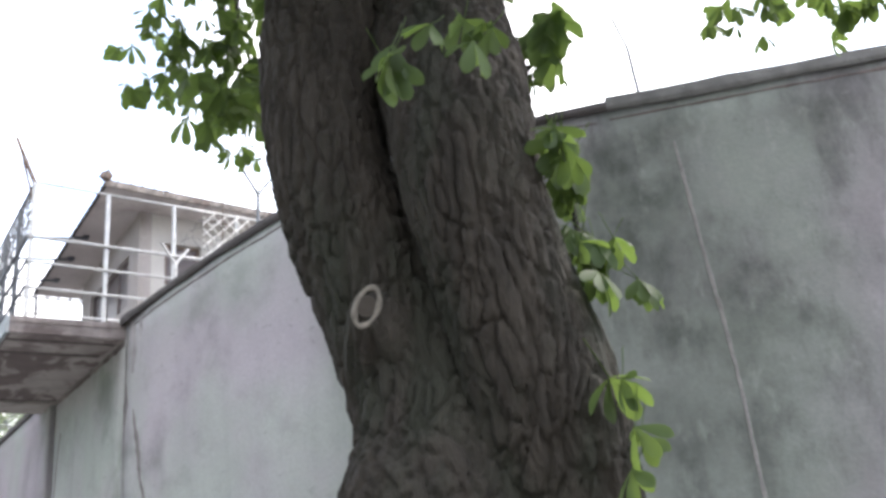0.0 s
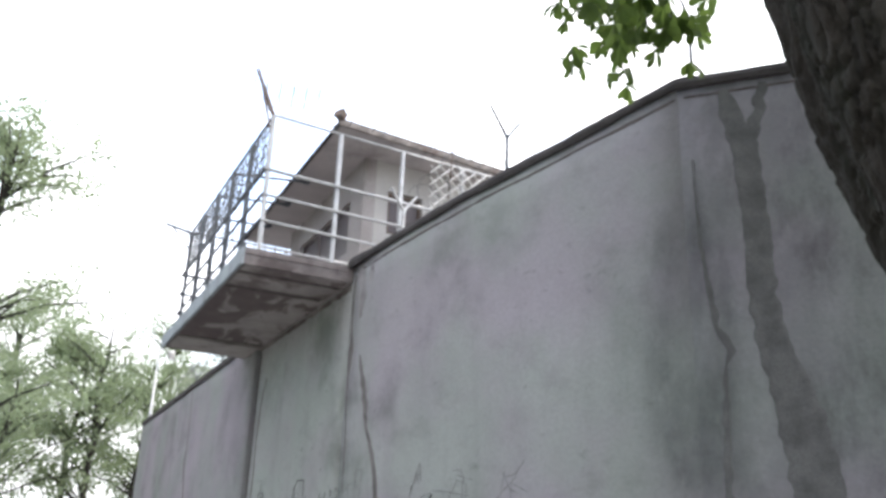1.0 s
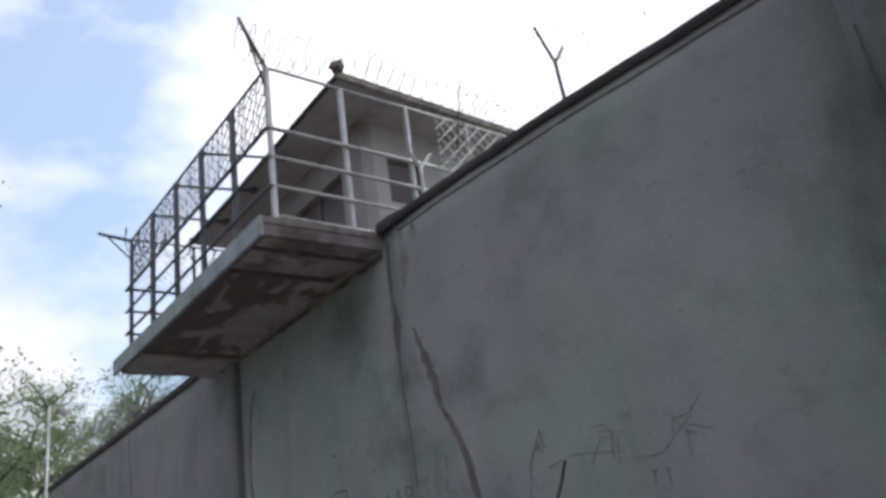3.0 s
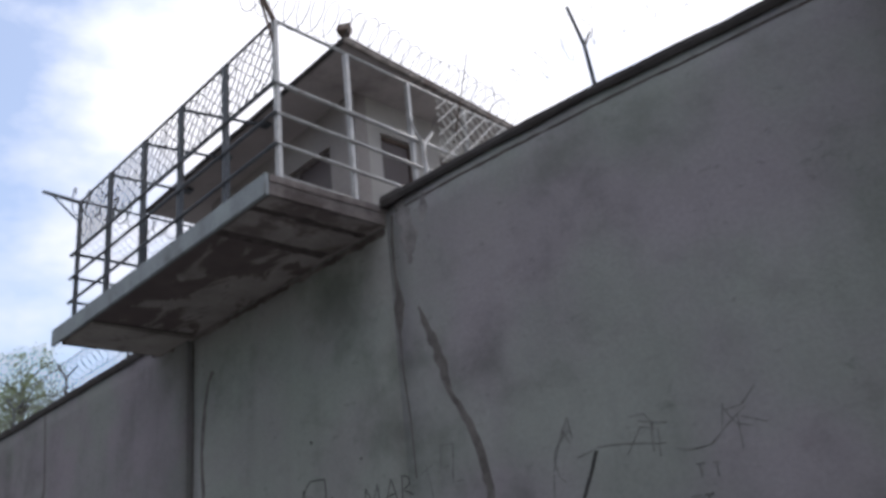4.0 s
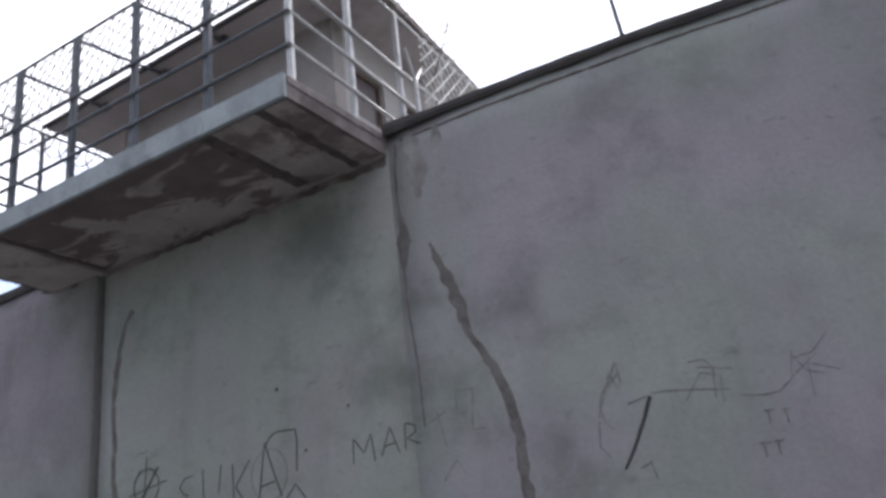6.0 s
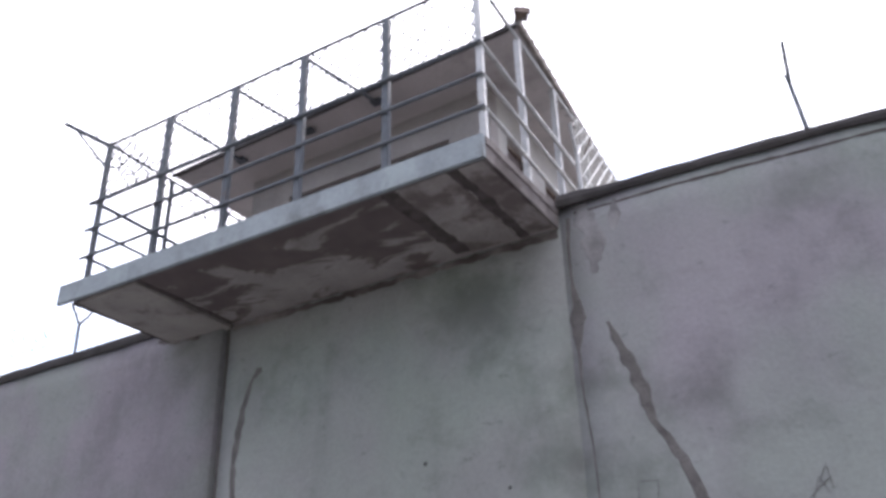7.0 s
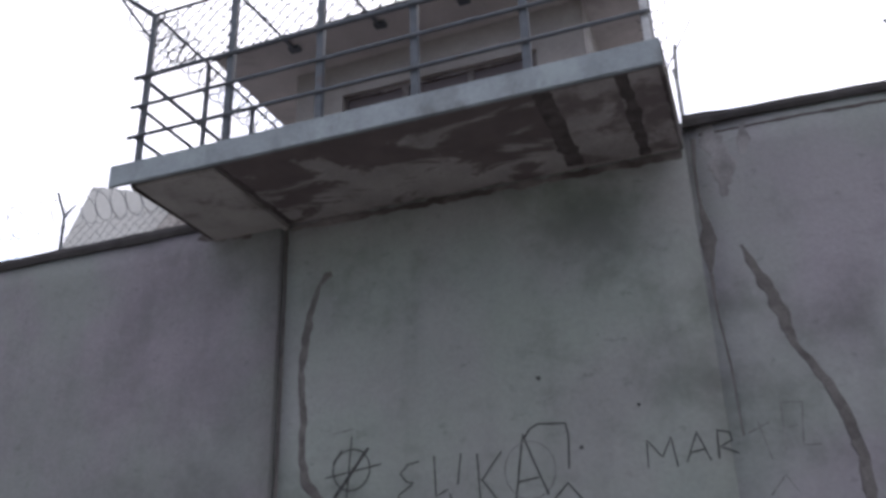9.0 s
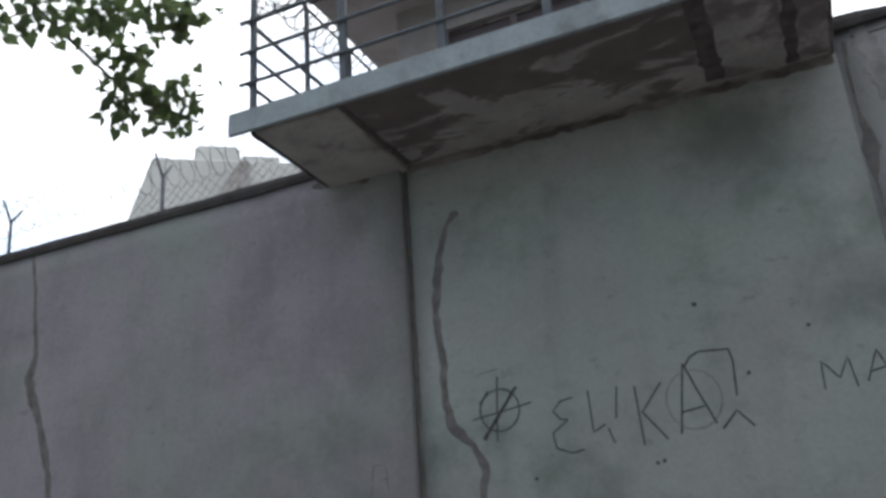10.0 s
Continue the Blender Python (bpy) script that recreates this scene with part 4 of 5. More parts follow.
graffiti("graffiti_arch", [[(-1.76, 2.76), (-1.70, 2.84), (-1.62, 2.88), (-1.36, 2.86), (-1.34, 2.76), (-1.36, 2.45)], [(-1.52, 2.19), (-1.38, 2.33), (-1.26, 2.18)], ring(-1.23, 2.63, 0.012, 0.012, 6)], 0.017, "black painted arch stroke on the grey wall")
graffiti("graffiti_letters", [
    [(-0.66, 2.40), (-0.65, 2.64), (-0.53, 2.48), (-0.44, 2.65), (-0.41, 2.39)],
    [(-0.33, 2.42), (-0.22, 2.67), (-0.13, 2.42)], [(-0.29, 2.50), (-0.16, 2.52)],
    [(-0.06, 2.43), (-0.05, 2.67), (0.05, 2.64), (0.06, 2.57), (-0.04, 2.53), (0.10, 2.46)],
], 0.013, "thin dark letters MAR on the grey wall", PAINT)
graffiti("graffiti_scrawl", [
    [(0.20, 2.62), (0.38, 2.70)], [(0.29, 2.72), (0.36, 2.39)],
    [(0.48, 2.46), (0.50, 2.86), (0.67, 2.85), (0.62, 2.49), (0.76, 2.49)], [(0.50, 2.64), (0.60, 2.66)],
    [(0.30, 2.10), (0.44, 2.26), (0.52, 2.12)],
], 0.011, "faint unreadable scrawl on the grey wall", FAINT)
graffiti("graffiti_scrawl", [
    [(1.75, 2.39), (1.89, 2.74), (1.95, 2.60)], [(2.2, 2.52), (2.44, 2.50), (2.81, 2.44)], [(2.71, 2.64), (2.69, 2.39)], [(2.6, 2.66), (2.85, 2.60)],
    [(3.26, 2.45), (3.47, 2.60)], [(3.3, 2.62), (3.38, 2.48), (3.5, 2.44)],
    [(1.75, 2.36), (1.72, 2.16), (1.80, 2.06)], [(2.0, 2.46), (2.16, 2.5)],
], 0.012, "faint unreadable strokes on the curved wall", FAINT)
graffiti("graffiti_scrawl", [
    [(1.96, 2.72), (1.80, 2.58), (1.77, 2.47), (1.80, 2.34), (1.86, 2.28)], [(2.53, 2.71), (2.66, 2.71), (2.72, 2.62), (2.69, 2.43)], [(2.46, 2.40), (2.61, 2.61), (2.76, 2.56), (2.74, 2.34)],
    [(2.88, 2.38), (3.04, 2.35), (3.16, 2.36), (3.26, 2.44), (3.31, 2.66)], [(3.31, 2.60), (3.45, 2.62), (3.58, 2.75)], [(3.39, 2.28), (3.40, 2.54), (3.61, 2.45)],
    [(1.86, 2.63), (1.96, 2.83), (1.98, 2.64)], [(2.02, 1.94), (2.10, 1.98), (2.13, 1.84)],
], 0.011, "faint looping scrawl on the curved wall", FAINT)
for x, z, w in ((3.01, 2.18, 0.07), (3.14, 2.17, 0.06), (2.92, 1.94, 0.09), (3.03, 1.94, 0.07)):
    graffiti("graffiti_bar", [[(x, z + 0.05), (x + w, z + 0.05)], [(x + w * 0.4, z + 0.05), (x + w * 0.4, z - 0.06)]], 0.014, "short faint bars of unreadable writing", FAINT)
graffiti("graffiti_bar", [[(-5.72, 1.98), (-5.48, 2.0)]], 0.03, "short faint bar of unreadable writing", FAINT, -0.08)
graffiti("graffiti_bar", [[(-6.1, 2.02), (-5.9, 2.04)]], 0.03, "short faint bar of unreadable writing", FAINT, -0.08)
graffiti("graffiti_scrawl", [[(-4.90, 1.96), (-4.86, 2.24), (-4.72, 2.24), (-4.70, 1.96)], [(-4.88, 2.10), (-4.71, 2.10)]], 0.013, "faint unreadable strokes on the pilaster", FAINT, -0.08)
graffiti("wall_spot", [ring(-1.58, 3.31, 0.012, 0.012, 6)], 0.025, "small dark hole mark in the plaster")
for x, z in ((-2.11, 1.97), (-2.05, 1.98), (-3.22, 1.95)):
    graffiti("wall_spot", [ring(x, z, 0.010, 0.009, 6)], 0.02, "small dark hole mark in the plaster")
graffiti("wall_spot", [ring(-0.68, 2.96, 0.008, 0.008, 6)], 0.02, "small dark hole mark in the plaster")

# ---- distant building behind the wall ----
bld = thing("distant_building", "pale concrete building with a slanted side behind the wall", "building", at=(-25.2, 15.9, GROUND))


def bpart(name, bm, mat, label=""):
    ob = part(name, bm, mat, bld, label)
    ob.matrix_parent_inverse = bld.matrix_world.inverted()
    return ob


def prism(x0, x0b, x1, y0, y1, z0, z1):
    """A block whose west side leans inward from x0 at the foot to x0b at the top."""
    bm = bmesh.new()
    v = [bm.verts.new(p) for p in ((x0, y0, z0), (x1, y0, z0), (x1, y1, z0), (x0, y1, z0), (x0b, y0, z1), (x1, y0, z1), (x1, y1, z1), (x0b, y1, z1))]
    for q in ((0, 3, 2, 1), (4, 5, 6, 7), (0, 1, 5, 4), (1, 2, 6, 5), (2, 3, 7, 6), (3, 0, 4, 7)):
        bm.faces.new([v[i] for i in q])
    bmesh.ops.bevel(bm, geom=list(bm.edges), offset=0.06, segments=1, affect="EDGES")
    return bm


bpart("wall", box(-25.2, -9.0, 15.9, 27.0, GROUND, 14.6, 0.05), BLOCK)
bpart("roof", prism(-25.1, -24.1, -9.0, 16.0, 27.0, 14.6, 18.0), BLOCK, "pale roof block with a slanted side")
bpart("chimney", box(-22.5, -20.6, 17.0, 19.0, 18.0, 19.2, 0.12), BLOCK)
bpart("chimney", box(-20.55, -18.9, 17.0, 18.0, 18.0, 18.75, 0.05), BLOCK)
bpart("rib", prism(-22.4, -20.6, -20.2, 15.75, 15.95, 14.4, 17.9), BEAM)

bld.location += Vector((0.72, 0.36, 0))
bld.rotation_euler.z = radians(37)

# ---- chestnut tree by the wall ----
PIVOT = Vector((12.1, -3.5, 1.84))


def away(x, y, z, r=0.0, k=1.14):
    """Sets a point of the trunk farther along its line."""
    v = PIVOT + (Vector((x, y, z)) - PIVOT) * k
    return (v.x, v.y, v.z, r * k)


chestnut = thing("chestnut_tree", "old horse chestnut with a forked bark-ridged trunk", "tree", at=(9.42, -0.88, GROUND))


def cpart(name, bm, mat, label="", smooth=False, parent=None):
    ob = part(name, bm, mat, parent or chestnut, label, smooth)
    ob.matrix_parent_inverse = (parent or chestnut).matrix_world.inverted()
    return ob


def bark_wobble(seed, amp):
    """Long rough plates of bark parted by deep upright furrows and a few cross cracks."""
    def f(p, v, a, r):
        s = p + v * r
        w1 = noise.noise(Vector((s.x * 4, s.y * 4, s.z * 3.5 + seed)))
        w2 = noise.noise(Vector((s.x * 11, s.y * 11, s.z * 9 + seed + 5)))
        d = noise.voronoi(Vector((s.x * 17 + w1 * 0.8 + w2 * 0.4, s.y * 17 + w1 * 0.8 - w2 * 0.4, s.z * 2.6 + seed + w2 * 0.5)))[0]
        gap = max(0.0, 1 - (d[1] - d[0]) / 0.20)
        furrow = 1 - abs(noise.noise(Vector((s.x * 7 + w2 * 0.3, s.y * 7 + w2 * 0.3, s.z * 0.8 + seed * 3)))) * 2.4
        flake = noise.noise(Vector((s.x * 30, s.y * 30, s.z * 11))) + 0.5 * noise.noise(Vector((s.x * 60, s.y * 60, s.z * 26)))
        big = noise.noise(Vector((s.x * 1.6, s.y * 1.6, p.z * 1.1 + seed)))
        return r * (1 + 0.05 * big) + amp * (0.25 - 1.15 * gap * gap * (3 - 2 * gap)) - amp * 0.3 * max(0.0, furrow) ** 2 + amp * 0.42 * flake
    return f


def smooth_path(rows, n):
    """Catmull-Rom through rows of (x, y, z, r)."""
    out = []
    for i in range(len(rows) - 1):
        p = [rows[max(i - 1, 0)], rows[i], rows[i + 1], rows[min(i + 2, len(rows) - 1)]]
        for k in range(n):
            t = k / n
            out.append([0.5 * (2 * b + (c - a) * t + (2 * a - 5 * b + 4 * c - d) * t * t + (3 * b - a - 3 * c + d) * t ** 3) for a, b, c, d in zip(*p)])
    out.append(list(rows[-1]))
    return out


LEFT_STEM = [(9.60, -1.22, -0.5, 0.62), (9.59, -1.24, 1.2, 0.50), (9.572, -1.25, 1.9, 0.45), (9.535, -1.188, 2.4, 0.345), (9.395, -1.263, 2.9, 0.315), (9.291, -1.428, 3.4, 0.288), (9.21, -1.486, 3.9, 0.276), (9.123, -1.382, 4.4, 0.35), (9.031, -1.286, 5.0, 0.36), (8.9, -1.5, 6.4, 0.2), (8.8, -1.7, 8.2, 0.12)]
RIGHT_STEM = [(9.75, -0.80, -0.5, 0.5), (9.77, -0.80, 1.2, 0.38), (9.795, -0.817, 1.9, 0.345), (9.897, -0.921, 2.4, 0.335), (9.93, -1.068, 2.9, 0.29), (9.891, -1.152, 3.4, 0.30), (9.735, -1.055, 3.9, 0.34), (9.504, -0.936, 4.4, 0.362), (9.291, -0.805, 5.0, 0.38), (9.3, -0.5, 6.4, 0.22), (9.5, -0.1, 8.4, 0.13)]
bm = bmesh.new()
for seed, stem in ((1.7, LEFT_STEM), (8.3, RIGHT_STEM)):
    rows = smooth_path(stem, 38)
    add_tube(bm, [r[:3] for r in rows], [r[3] for r in rows], 190, wobble=bark_wobble(seed, 0.024))
# the leaning stem is deeper than it is broad
rows = smooth_path([(x - 0.17 * k, y + 0.16 * k, z, r * 1.03) for x, y, z, r in LEFT_STEM for k in (max(0.0, min(1.0, (z - 1.4) / 1.5)),)], 20)
add_tube(bm, [r[:3] for r in rows], [r[3] for r in rows], 110, wobble=bark_wobble(5.9, 0.024))
# swollen collar under the cut branch
add_tube(bm, [(9.40, -1.26, 2.66), (9.52, -1.40, 2.72), (9.60, -1.49, 2.80), (9.655, -1.55, 2.85), (9.665, -1.562, 2.855)], [0.25, 0.19, 0.14, 0.095, 0.05], 60, wobble=bark_wobble(4.4, 0.026))
cpart("trunk", bm, BARK, "deeply ridged grey-brown bark", True)
# callus ring of a cut branch on the trunk
KNOT = Vector((9.679, -1.577, 2.855))
kn = Vector((0.79, -0.61, 0.0)).normalized()
ku = kn.cross(Vector((0, 0, 1))).normalized()
pts = [KNOT + ku * (0.047 * math.cos(a)) + Vector((0, 0, 1)) * (0.078 * math.sin(a)) + ku * -0.022 * math.sin(a) for a in [2 * math.pi * i / 28 for i in range(29)]]
knot = cpart("branch_scar", tube(pts, [0.0125 + 0.003 * math.sin(i) for i in range(29)], 8, cap=False), BARK_KNOT, "pale oval callus of a cut branch", True)
cpart("hollow", tube([KNOT - kn * 0.10, KNOT + kn * 0.008], [0.05, 0.045], 12), HOLLOW, parent=knot)

# limbs
BOUGHS = [
    [(9.42, -1.68, 4.5, 0.13), (8.7, -1.6, 5.3, 0.08), (7.7, -1.3, 5.9, 0.05), (6.7, -0.9, 5.9, 0.02)],
    [(9.3, -1.9, 5.6, 0.12), (8.6, -2.3, 6.6, 0.08), (7.6, -2.6, 7.2, 0.03)],
    [(9.76, -1.0, 5.0, 0.14), (9.9, 0.1, 5.6, 0.09), (10.2, 1.2, 5.35, 0.03), (10.8, 1.3, 4.6, 0.01)],
    [(9.75, -0.7, 6.6, 0.12), (10.6, -0.4, 7.5, 0.07), (11.4, 0.2, 7.9, 0.03)],
    [(9.5, -1.75, 4.6, 0.06), (10.2, -2.0, 4.6, 0.03), (10.5, -1.95, 3.9, 0.012)],
    [(10.17, -1.22, 2.42, 0.02), (10.25, -1.05, 2.7, 0.016), (10.26, -1.02, 3.0, 0.012), (10.24, -1.04, 3.4, 0.007)],
    [(10.17, -1.22, 2.16, 0.02), (10.4, -1.1, 2.3, 0.012), (10.52, -1.2, 2.35, 0.006)],
    [(9.91, -1.22, 3.73, 0.03), (10.08, -1.0, 3.85, 0.015), (10.18, -0.9, 3.97, 0.007)],
]
for rows in BOUGHS:
    rows = smooth_path([away(*s) if s[0] > 8.9 and s[1] < 0 else s for s in rows], 6)
    cpart("limb", tube([r[:3] for r in rows], [r[3] for r in rows], 9, wobble=lambda p, v, a, r: r * (1 + 0.12 * noise.noise(p * 6))), BARK, smooth=True)


def leaflet(bm, m, length, width, fold):
    """One obovate leaflet, folded along its midrib and drooping."""
    prof = ((0.0, 0.06), (0.25, 0.4), (0.5, 0.8), (0.72, 1.0), (0.88, 0.88), (0.97, 0.45), (1.0, 0.08))
    prev = None
    for s, w in prof:
        z = -0.22 * length * s * s
        mid = bm.verts.new(m @ Vector((s * length, 0, z)))
        a = bm.verts.new(m @ Vector((s * length * 0.98, w * width, z + fold * w * width)))
        b = bm.verts.new(m @ Vector((s * length * 0.98, -w * width, z + fold * w * width)))
        if prev:
            bm.faces.new((prev[0], mid, a, prev[1]))
            bm.faces.new((prev[2], b, mid, prev[0]))
        prev = (mid, a, b)


def palmate_mesh(seed, count=6):
    rng = random.Random(seed)
    bm = bmesh.new()
    for i in range(count):
        a = radians(-105 + 210 * i / (count - 1)) + rng.uniform(-0.1, 0.1)
        size = (0.155 - 0.055 * abs(i - (count - 1) / 2) / (count / 2)) * rng.uniform(0.9, 1.1)
        m = Euler((rng.uniform(-0.25, 0.25), 0.62 + rng.uniform(-0.2, 0.25), a)).to_matrix().to_4x4()
        leaflet(bm, m, size, size * 0.2, 0.25)
    add_tube(bm, [(0, 0, 0), (-0.05, 0, 0.03), (-0.11, 0, 0.08)], 0.0025, 3, cap=False)
    me = bpy.data.meshes.new("leaf")
    bm.to_mesh(me)
    bm.free()
    me.polygons.foreach_set("use_smooth", [True] * len(me.polygons))
    me.materials.append(LEAF)
    return me


PALMATE = [palmate_mesh(s, c) for s, c in ((1, 5), (2, 7), (3, 6), (4, 7))]
# (centre, spread, count) of the leaf sprays that hang round the trunk
SPRAYS = [
    ((6.9, -1.55, 5.42), (0.28, 0.35, 0.2), 10), ((7.3, -1.5, 5.7), (0.5, 0.4, 0.3), 34), ((7.6, -1.1, 5.25), (0.35, 0.35, 0.3), 38),
    ((7.9, -1.3, 5.9), (0.5, 0.5, 0.4), 34), ((6.8, -0.55, 5.35), (0.45, 0.4, 0.28), 36), ((6.5, -0.3, 5.6), (0.5, 0.5, 0.3), 22), ((8.4, -1.6, 5.9), (0.4, 0.4, 0.4), 20),
    ((8.4, -1.66, 4.5), (0.2, 0.18, 0.16), 12), ((7.85, -1.48, 4.72), (0.26, 0.22, 0.18), 12), ((6.69, -1.82, 5.78), (0.02, 0.02, 0.02), 1), ((6.82, -1.51, 5.51), (0.02, 0.02, 0.02), 1),
    ((9.98, -0.7, 3.66), (0.06, 0.06, 0.2), 6), ((9.98, -0.7, 3.42), (0.06, 0.06, 0.14), 5), ((10.12, -0.71, 3.14), (0.09, 0.09, 0.09), 6), ((10.05, -0.69, 3.0), (0.06, 0.06, 0.06), 3),
    ((9.96, -0.28, 3.04), (0.02, 0.02, 0.02), 2), ((10.33, -0.96, 2.44), (0.05, 0.05, 0.05), 2), ((10.41, -0.98, 2.19), (0.07, 0.07, 0.08), 3),
    ((9.89, -0.56, 4.24), (0.1, 0.1, 0.14), 5), ((9.86, -0.66, 4.36), (0.1, 0.1, 0.1), 3), ((8.89, -0.53, 3.95), (0.08, 0.08, 0.2), 6),
    ((10.35, -1.38, 3.83), (0.06, 0.06, 0.05), 2), ((10.05, -1.75, 4.2), (0.2, 0.2, 0.06), 3),
    ((10.3, -1.78, 3.62), (0.12, 0.12, 0.05), 3), ((10.5, -1.6, 3.62), (0.1, 0.1, 0.04), 2),
    ((10.46, -1.1, 3.84), (0.06, 0.06, 0.08), 4), ((10.28, -0.96, 3.4), (0.05, 0.05, 0.14), 4), ((10.2, -0.83, 3.04), (0.05, 0.05, 0.1), 3),
    ((10.0, 1.22, 5.0), (0.3, 0.25, 0.10), 12), ((10.47, 1.55, 4.88), (0.25, 0.25, 0.10), 11), ((10.84, 0.95, 4.0), (0.12, 0.12, 0.10), 3),
]
rng = random.Random(11)
for c, s, count in SPRAYS:
    for i in range(count):
        o = new("leaf", PALMATE[rng.randrange(4)])
        o.parent = chestnut
        o.matrix_parent_inverse = chestnut.matrix_world.inverted()
        size = rng.uniform(0.9, 1.35)
        o.matrix_basis = Matrix.Translation([a + rng.gauss(0, 0.55) * b for a, b in zip(c, s)]) @ Euler((rng.uniform(-0.5, 0.5), rng.uniform(0.1, 0.9), rng.uniform(0, 6.28))).to_matrix().to_4x4() @ Matrix.Diagonal((size, size, size, 1))


def leaf_cloud(clumps, per, size, seed, heart=False):
    """Many small leaves gathered in clumps, as arrays for one mesh."""
    r = np.random.RandomState(seed)
    verts, faces = [], []
    shape = np.array([(0, 0, 0), (0.5, 0.42, 0.06), (1, 0, -0.1), (0.5, -0.42, 0.06)]) if not heart else np.array([(0, 0, 0), (-0.08, 0.3, 0.03), (0.3, 0.5, 0.08), (1, 0, -0.08), (0.3, -0.5, 0.08), (-0.08, -0.3, 0.03)])
    k = len(shape)
    for c, s in clumps:
        n = max(1, int(per * r.uniform(0.6, 1.3)))
        pos = np.array(c) + r.normal(0, 0.42, (n, 3)) * np.array(s)
        for p in pos:
            m = np.array(Euler((r.uniform(-0.9, 0.9), r.uniform(-0.3, 1.4), r.uniform(0, 6.28))).to_matrix())
            verts += list((m @ (shape * size * r.uniform(0.7, 1.25)).T).T + p)
            faces.append(tuple(range(len(verts) - k, len(verts))))
    me = bpy.data.meshes.new("leaves")
    me.from_pydata([tuple(v) for v in verts], [], faces)
    me.update()
    return me


r7 = random.Random(77)
shade_clumps = []
# upper crown above the view, added to shade the trunk and wall
for i in range(240):
    a, k = r7.uniform(0, 6.28), math.sqrt(r7.random()) * 3.3
    shade_clumps.append(((9.4 + math.cos(a) * k, -0.9 + math.sin(a) * k, 7.4 + r7.random() * 3.6 * (1 - 0.6 * k / 3.3)), (0.5, 0.5, 0.35)))
# low unseen leaves, there only to darken the top of the trunk
for i in range(190):
    shade_clumps.append(((r7.uniform(9.0, 11.0), r7.uniform(-2.6, -0.2), r7.uniform(5.1, 7.4)), (0.45, 0.45, 0.3)))
me = leaf_cloud(shade_clumps, 40, 0.2, 78)
me.materials.append(LEAF)
crown = new("crown", me)
crown.parent = chestnut
crown.matrix_parent_inverse = chestnut.matrix_world.inverted()


def far_tree(x, y, height, spread, seed, label, lean=0.0, bare=0.35, per=46, clumps_n=120, leaf=0.15, mat=None):
    """A roadside tree: tapered trunk, branching limbs, crown of clumped leaves with gaps."""
    r = random.Random(seed)
    tree = thing("tree", label, "tree", "trees beyond the wall", at=(x, y, GROUND))
    inv = tree.matrix_world.inverted()
    bm = bmesh.new()
    top = Vector((x + lean, y, GROUND + height * 0.86))
    base = Vector((x, y, GROUND - 0.1))
    trunk_pts = [base.lerp(top, k / 8) + Vector((r.uniform(-0.12, 0.12), r.uniform(-0.12, 0.12), 0)) * (k > 0) for k in range(9)]
    add_tube(bm, trunk_pts, [0.19 * (1 - 0.85 * k / 8) * height / 11 for k in range(9)], 9)
    ends = []
    for i in range(30):
        k = r.uniform(bare, 0.97)
        o = base.lerp(top, k)
        a = r.uniform(0, 6.28)
        reach = spread * (0.35 + 0.65 * math.sin(math.pi * min(1, (k - bare) / (1 - bare) * 0.8 + 0.2))) * r.uniform(0.6, 1.1)
        tip = o + Vector((math.cos(a) * reach, math.sin(a) * reach, reach * r.uniform(0.3, 0.8)))
        mid = o.lerp(tip, 0.5) + Vector((0, 0, reach * 0.08))
        add_tube(bm, [o, mid, tip], [0.048 * height / 11, 0.03 * height / 11, 0.01], 6)
        ends += [mid, tip, o.lerp(tip, 0.75)]
    ob = part("trunk", bm, BARK, tree, smooth=True)
    ob.matrix_parent_inverse = inv
    clumps = []
    for i in range(int(clumps_n * 1.15)):
        e = r.choice(ends)
        s = r.uniform(0.3, 0.8) * spread / 2.6
        clumps.append((tuple(e + Vector((r.gauss(0, 0.4), r.gauss(0, 0.4), r.gauss(0, 0.35))) * spread / 3), (s, s, s * 0.7)))
    me = leaf_cloud(clumps, per, leaf * 0.8, seed)
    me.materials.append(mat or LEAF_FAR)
    cr = new("crown", me)
    cr.parent = tree
    cr.matrix_parent_inverse = inv
    return tree


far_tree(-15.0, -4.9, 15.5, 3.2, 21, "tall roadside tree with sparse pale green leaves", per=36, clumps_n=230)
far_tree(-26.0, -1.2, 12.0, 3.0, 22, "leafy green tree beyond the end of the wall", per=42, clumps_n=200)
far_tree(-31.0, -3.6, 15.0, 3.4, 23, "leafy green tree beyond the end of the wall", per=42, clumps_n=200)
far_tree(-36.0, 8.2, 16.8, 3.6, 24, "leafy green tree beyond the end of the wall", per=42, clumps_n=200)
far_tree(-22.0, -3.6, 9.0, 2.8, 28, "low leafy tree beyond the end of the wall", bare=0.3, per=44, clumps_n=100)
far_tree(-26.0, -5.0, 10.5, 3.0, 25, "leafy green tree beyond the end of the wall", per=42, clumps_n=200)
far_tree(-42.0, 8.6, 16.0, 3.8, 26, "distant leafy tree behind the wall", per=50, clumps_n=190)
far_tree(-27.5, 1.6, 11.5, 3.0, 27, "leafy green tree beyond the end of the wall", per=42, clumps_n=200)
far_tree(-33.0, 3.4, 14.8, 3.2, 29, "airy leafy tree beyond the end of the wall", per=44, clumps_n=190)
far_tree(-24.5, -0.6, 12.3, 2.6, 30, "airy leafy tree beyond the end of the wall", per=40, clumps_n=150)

# invented tree row behind the camera; keeps low sky light off the wall
street = far_tree(14.0, -15.0, 11.0, 3.6, 41, "unseen leafy tree added opposite the wall to block low sky light", bare=0.12, per=50, clumps_n=130, leaf=0.24)
tagged(street, group="street trees opposite the wall")
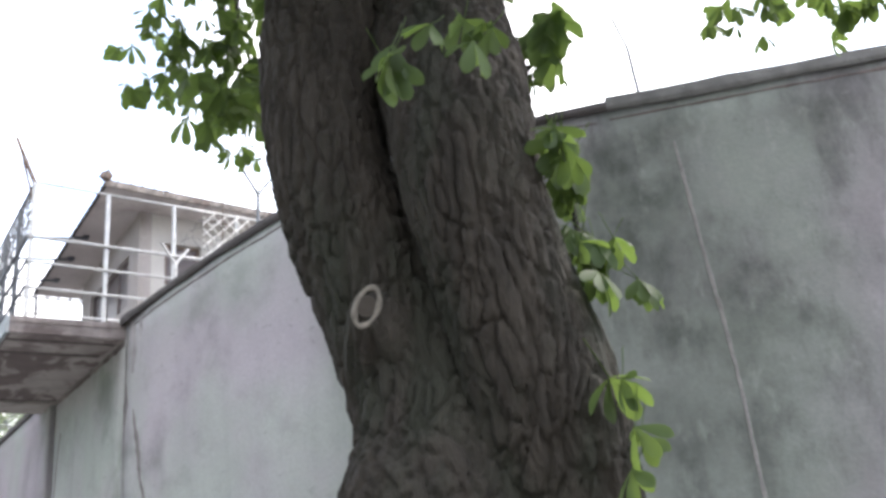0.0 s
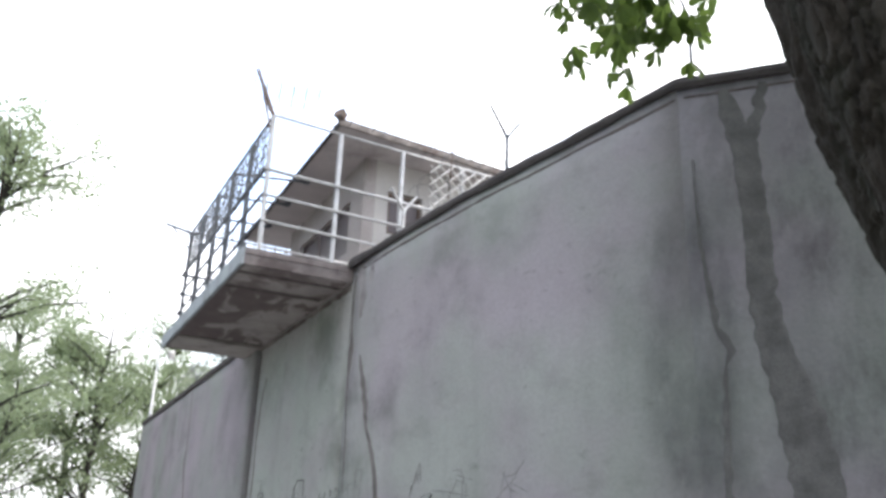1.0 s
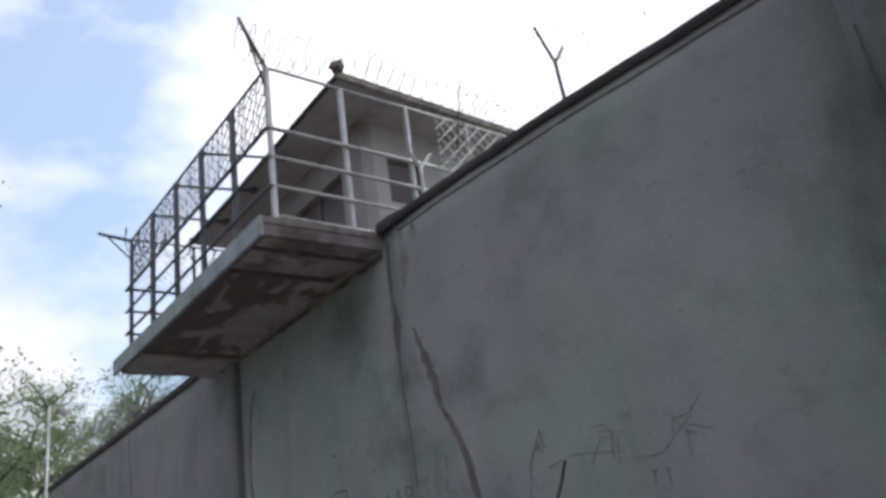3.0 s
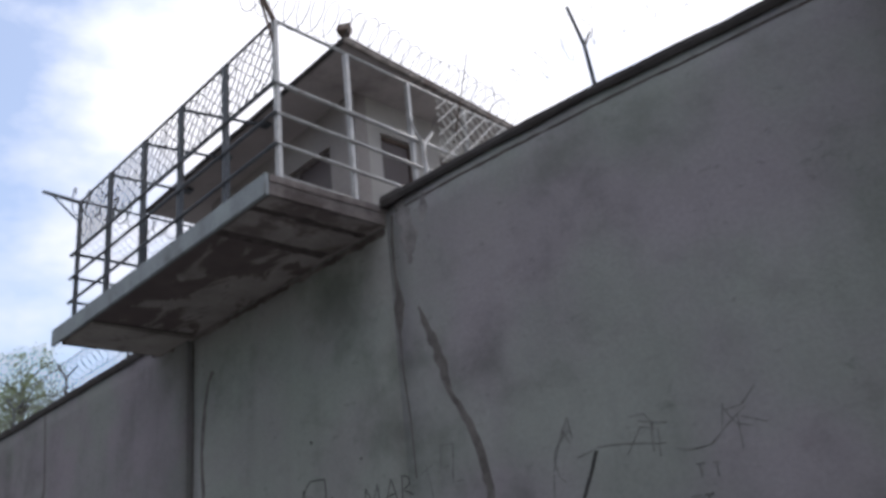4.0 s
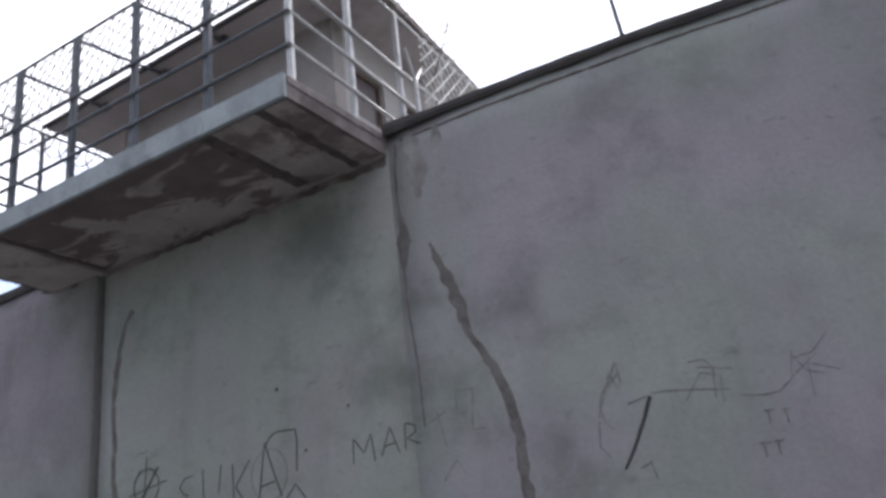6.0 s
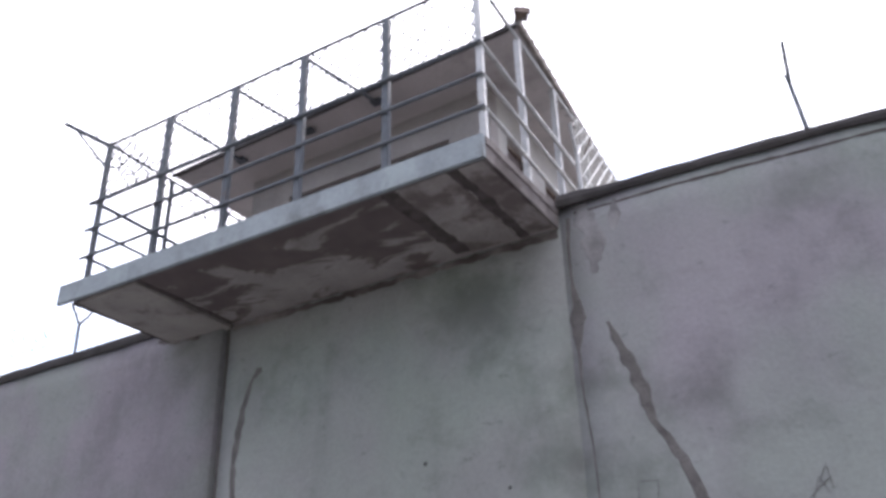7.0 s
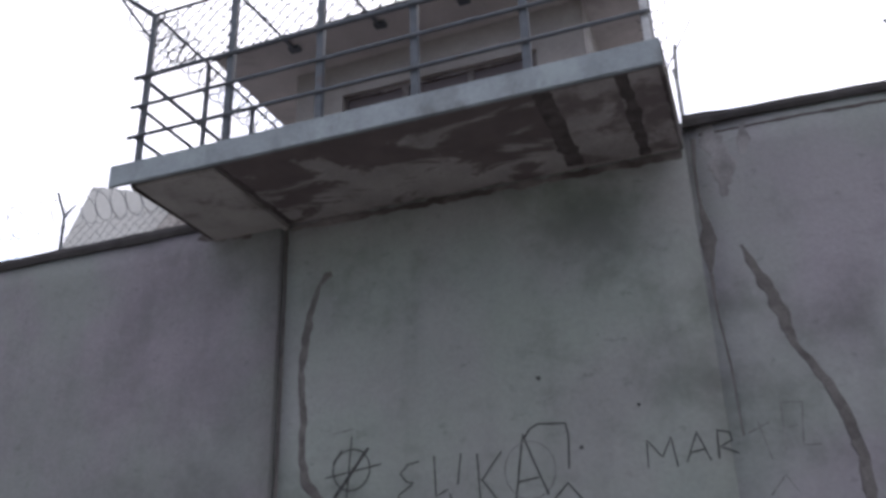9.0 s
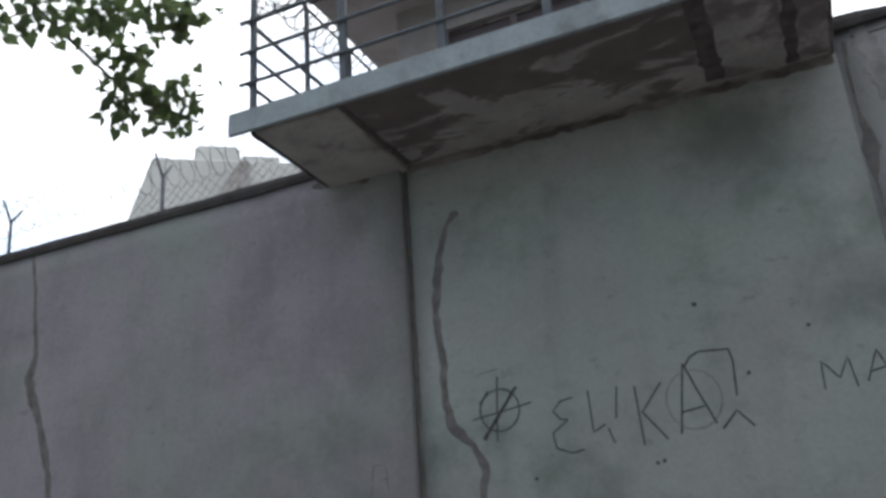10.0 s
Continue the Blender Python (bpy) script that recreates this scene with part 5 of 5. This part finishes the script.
for k, x in enumerate((8.0, 2.0, -4.0, -10.0, 20.0)):
    copy_thing(street, pose(x, -15.0 - 0.8 * (k % 2), GROUND, 0, 0, 57 * k))

# poplar-like tree whose low branch hangs into view near the end
poplar = thing("poplar_tree", "small-leaved tree with a low hanging branch", "tree", at=(-5.6, -9.2, GROUND))
pinv = poplar.matrix_world.inverted()
bm = tube([(-5.6, -9.2, GROUND - 0.1), (-5.55, -9.1, 1.5), (-5.4, -8.9, 3.2), (-5.3, -8.8, 5.0)], [0.2, 0.16, 0.13, 0.06], 12)
add_tube(bm, [(-5.4, -8.9, 3.2), (-4.6, -7.8, 3.75), (-3.7, -6.7, 3.7), (-2.95, -6.05, 3.2), (-2.6, -5.75, 2.75)], [0.07, 0.05, 0.03, 0.012, 0.004], 8)
add_tube(bm, [(-3.7, -6.7, 3.7), (-3.1, -6.5, 3.35), (-2.9, -6.35, 3.0)], [0.02, 0.01, 0.004], 6)
o = part("trunk", bm, BARK, poplar, smooth=True)
o.matrix_parent_inverse = pinv
hang = [((-2.52, -5.80, 2.74), (0.14, 0.14, 0.13)), ((-2.46, -5.72, 2.70), (0.10, 0.10, 0.10)), ((-2.52, -5.98, 2.94), (0.17, 0.17, 0.12)), ((-2.66, -6.10, 2.92), (0.18, 0.18, 0.10)), ((-2.78, -6.2, 2.95), (0.2, 0.2, 0.1)), ((-2.42, -5.86, 3.0), (0.15, 0.15, 0.12)), ((-2.6, -5.95, 3.1), (0.3, 0.3, 0.12)), ((-2.9, -6.3, 3.15), (0.35, 0.35, 0.14)), ((-3.2, -6.45, 3.4), (0.35, 0.35, 0.2)), ((-2.55, -5.86, 2.84), (0.12, 0.12, 0.12)), ((-2.38, -5.80, 2.71), (0.10, 0.10, 0.10)), ((-2.30, -5.89, 2.91), (0.10, 0.10, 0.06)), ((-2.48, -6.02, 2.88), (0.12, 0.12, 0.08)), ((-2.65, -6.17, 2.84), (0.12, 0.12, 0.06)), ((-2.52, -5.9, 2.66), (0.09, 0.09, 0.10))]
me = leaf_cloud(hang, 50, 0.040, 31, heart=True)
me.materials.append(LEAF_DARK)
o = new("crown", me)
o.parent = poplar
o.matrix_parent_inverse = pinv

# ---- camera pole beyond the wall's end ----
PX, PYY, PZ = -20.5, 0.75, 8.75
pole = thing("camera_pole", "thin pale steel pole with a dome camera", "pole", at=(PX, PYY, GROUND))
pi = pole.matrix_world.inverted()
for nm, bm, mat in (("shaft", tube([(PX, PYY, GROUND), (PX, PYY, PZ)], [0.055, 0.04], 10), SILVER), ("arm", tube([(PX, PYY, PZ - 0.1), (PX, PYY + 0.2, PZ + 0.02), (PX, PYY + 0.42, PZ - 0.05)], 0.025, 8), SILVER)):
    o = part(nm, bm, mat, pole, smooth=True)
    o.matrix_parent_inverse = pi
bm = bmesh.new()
bmesh.ops.create_uvsphere(bm, u_segments=16, v_segments=10, radius=0.13)
bmesh.ops.translate(bm, verts=bm.verts, vec=(PX, PYY + 0.42, PZ - 0.2))
add_tube(bm, [(PX, PYY + 0.42, PZ - 0.2), (PX, PYY + 0.42, PZ - 0.04)], [0.14, 0.12], 16)
o = part("dome_camera", bm, WHITEWALL, pole, smooth=True)
o.matrix_parent_inverse = pi
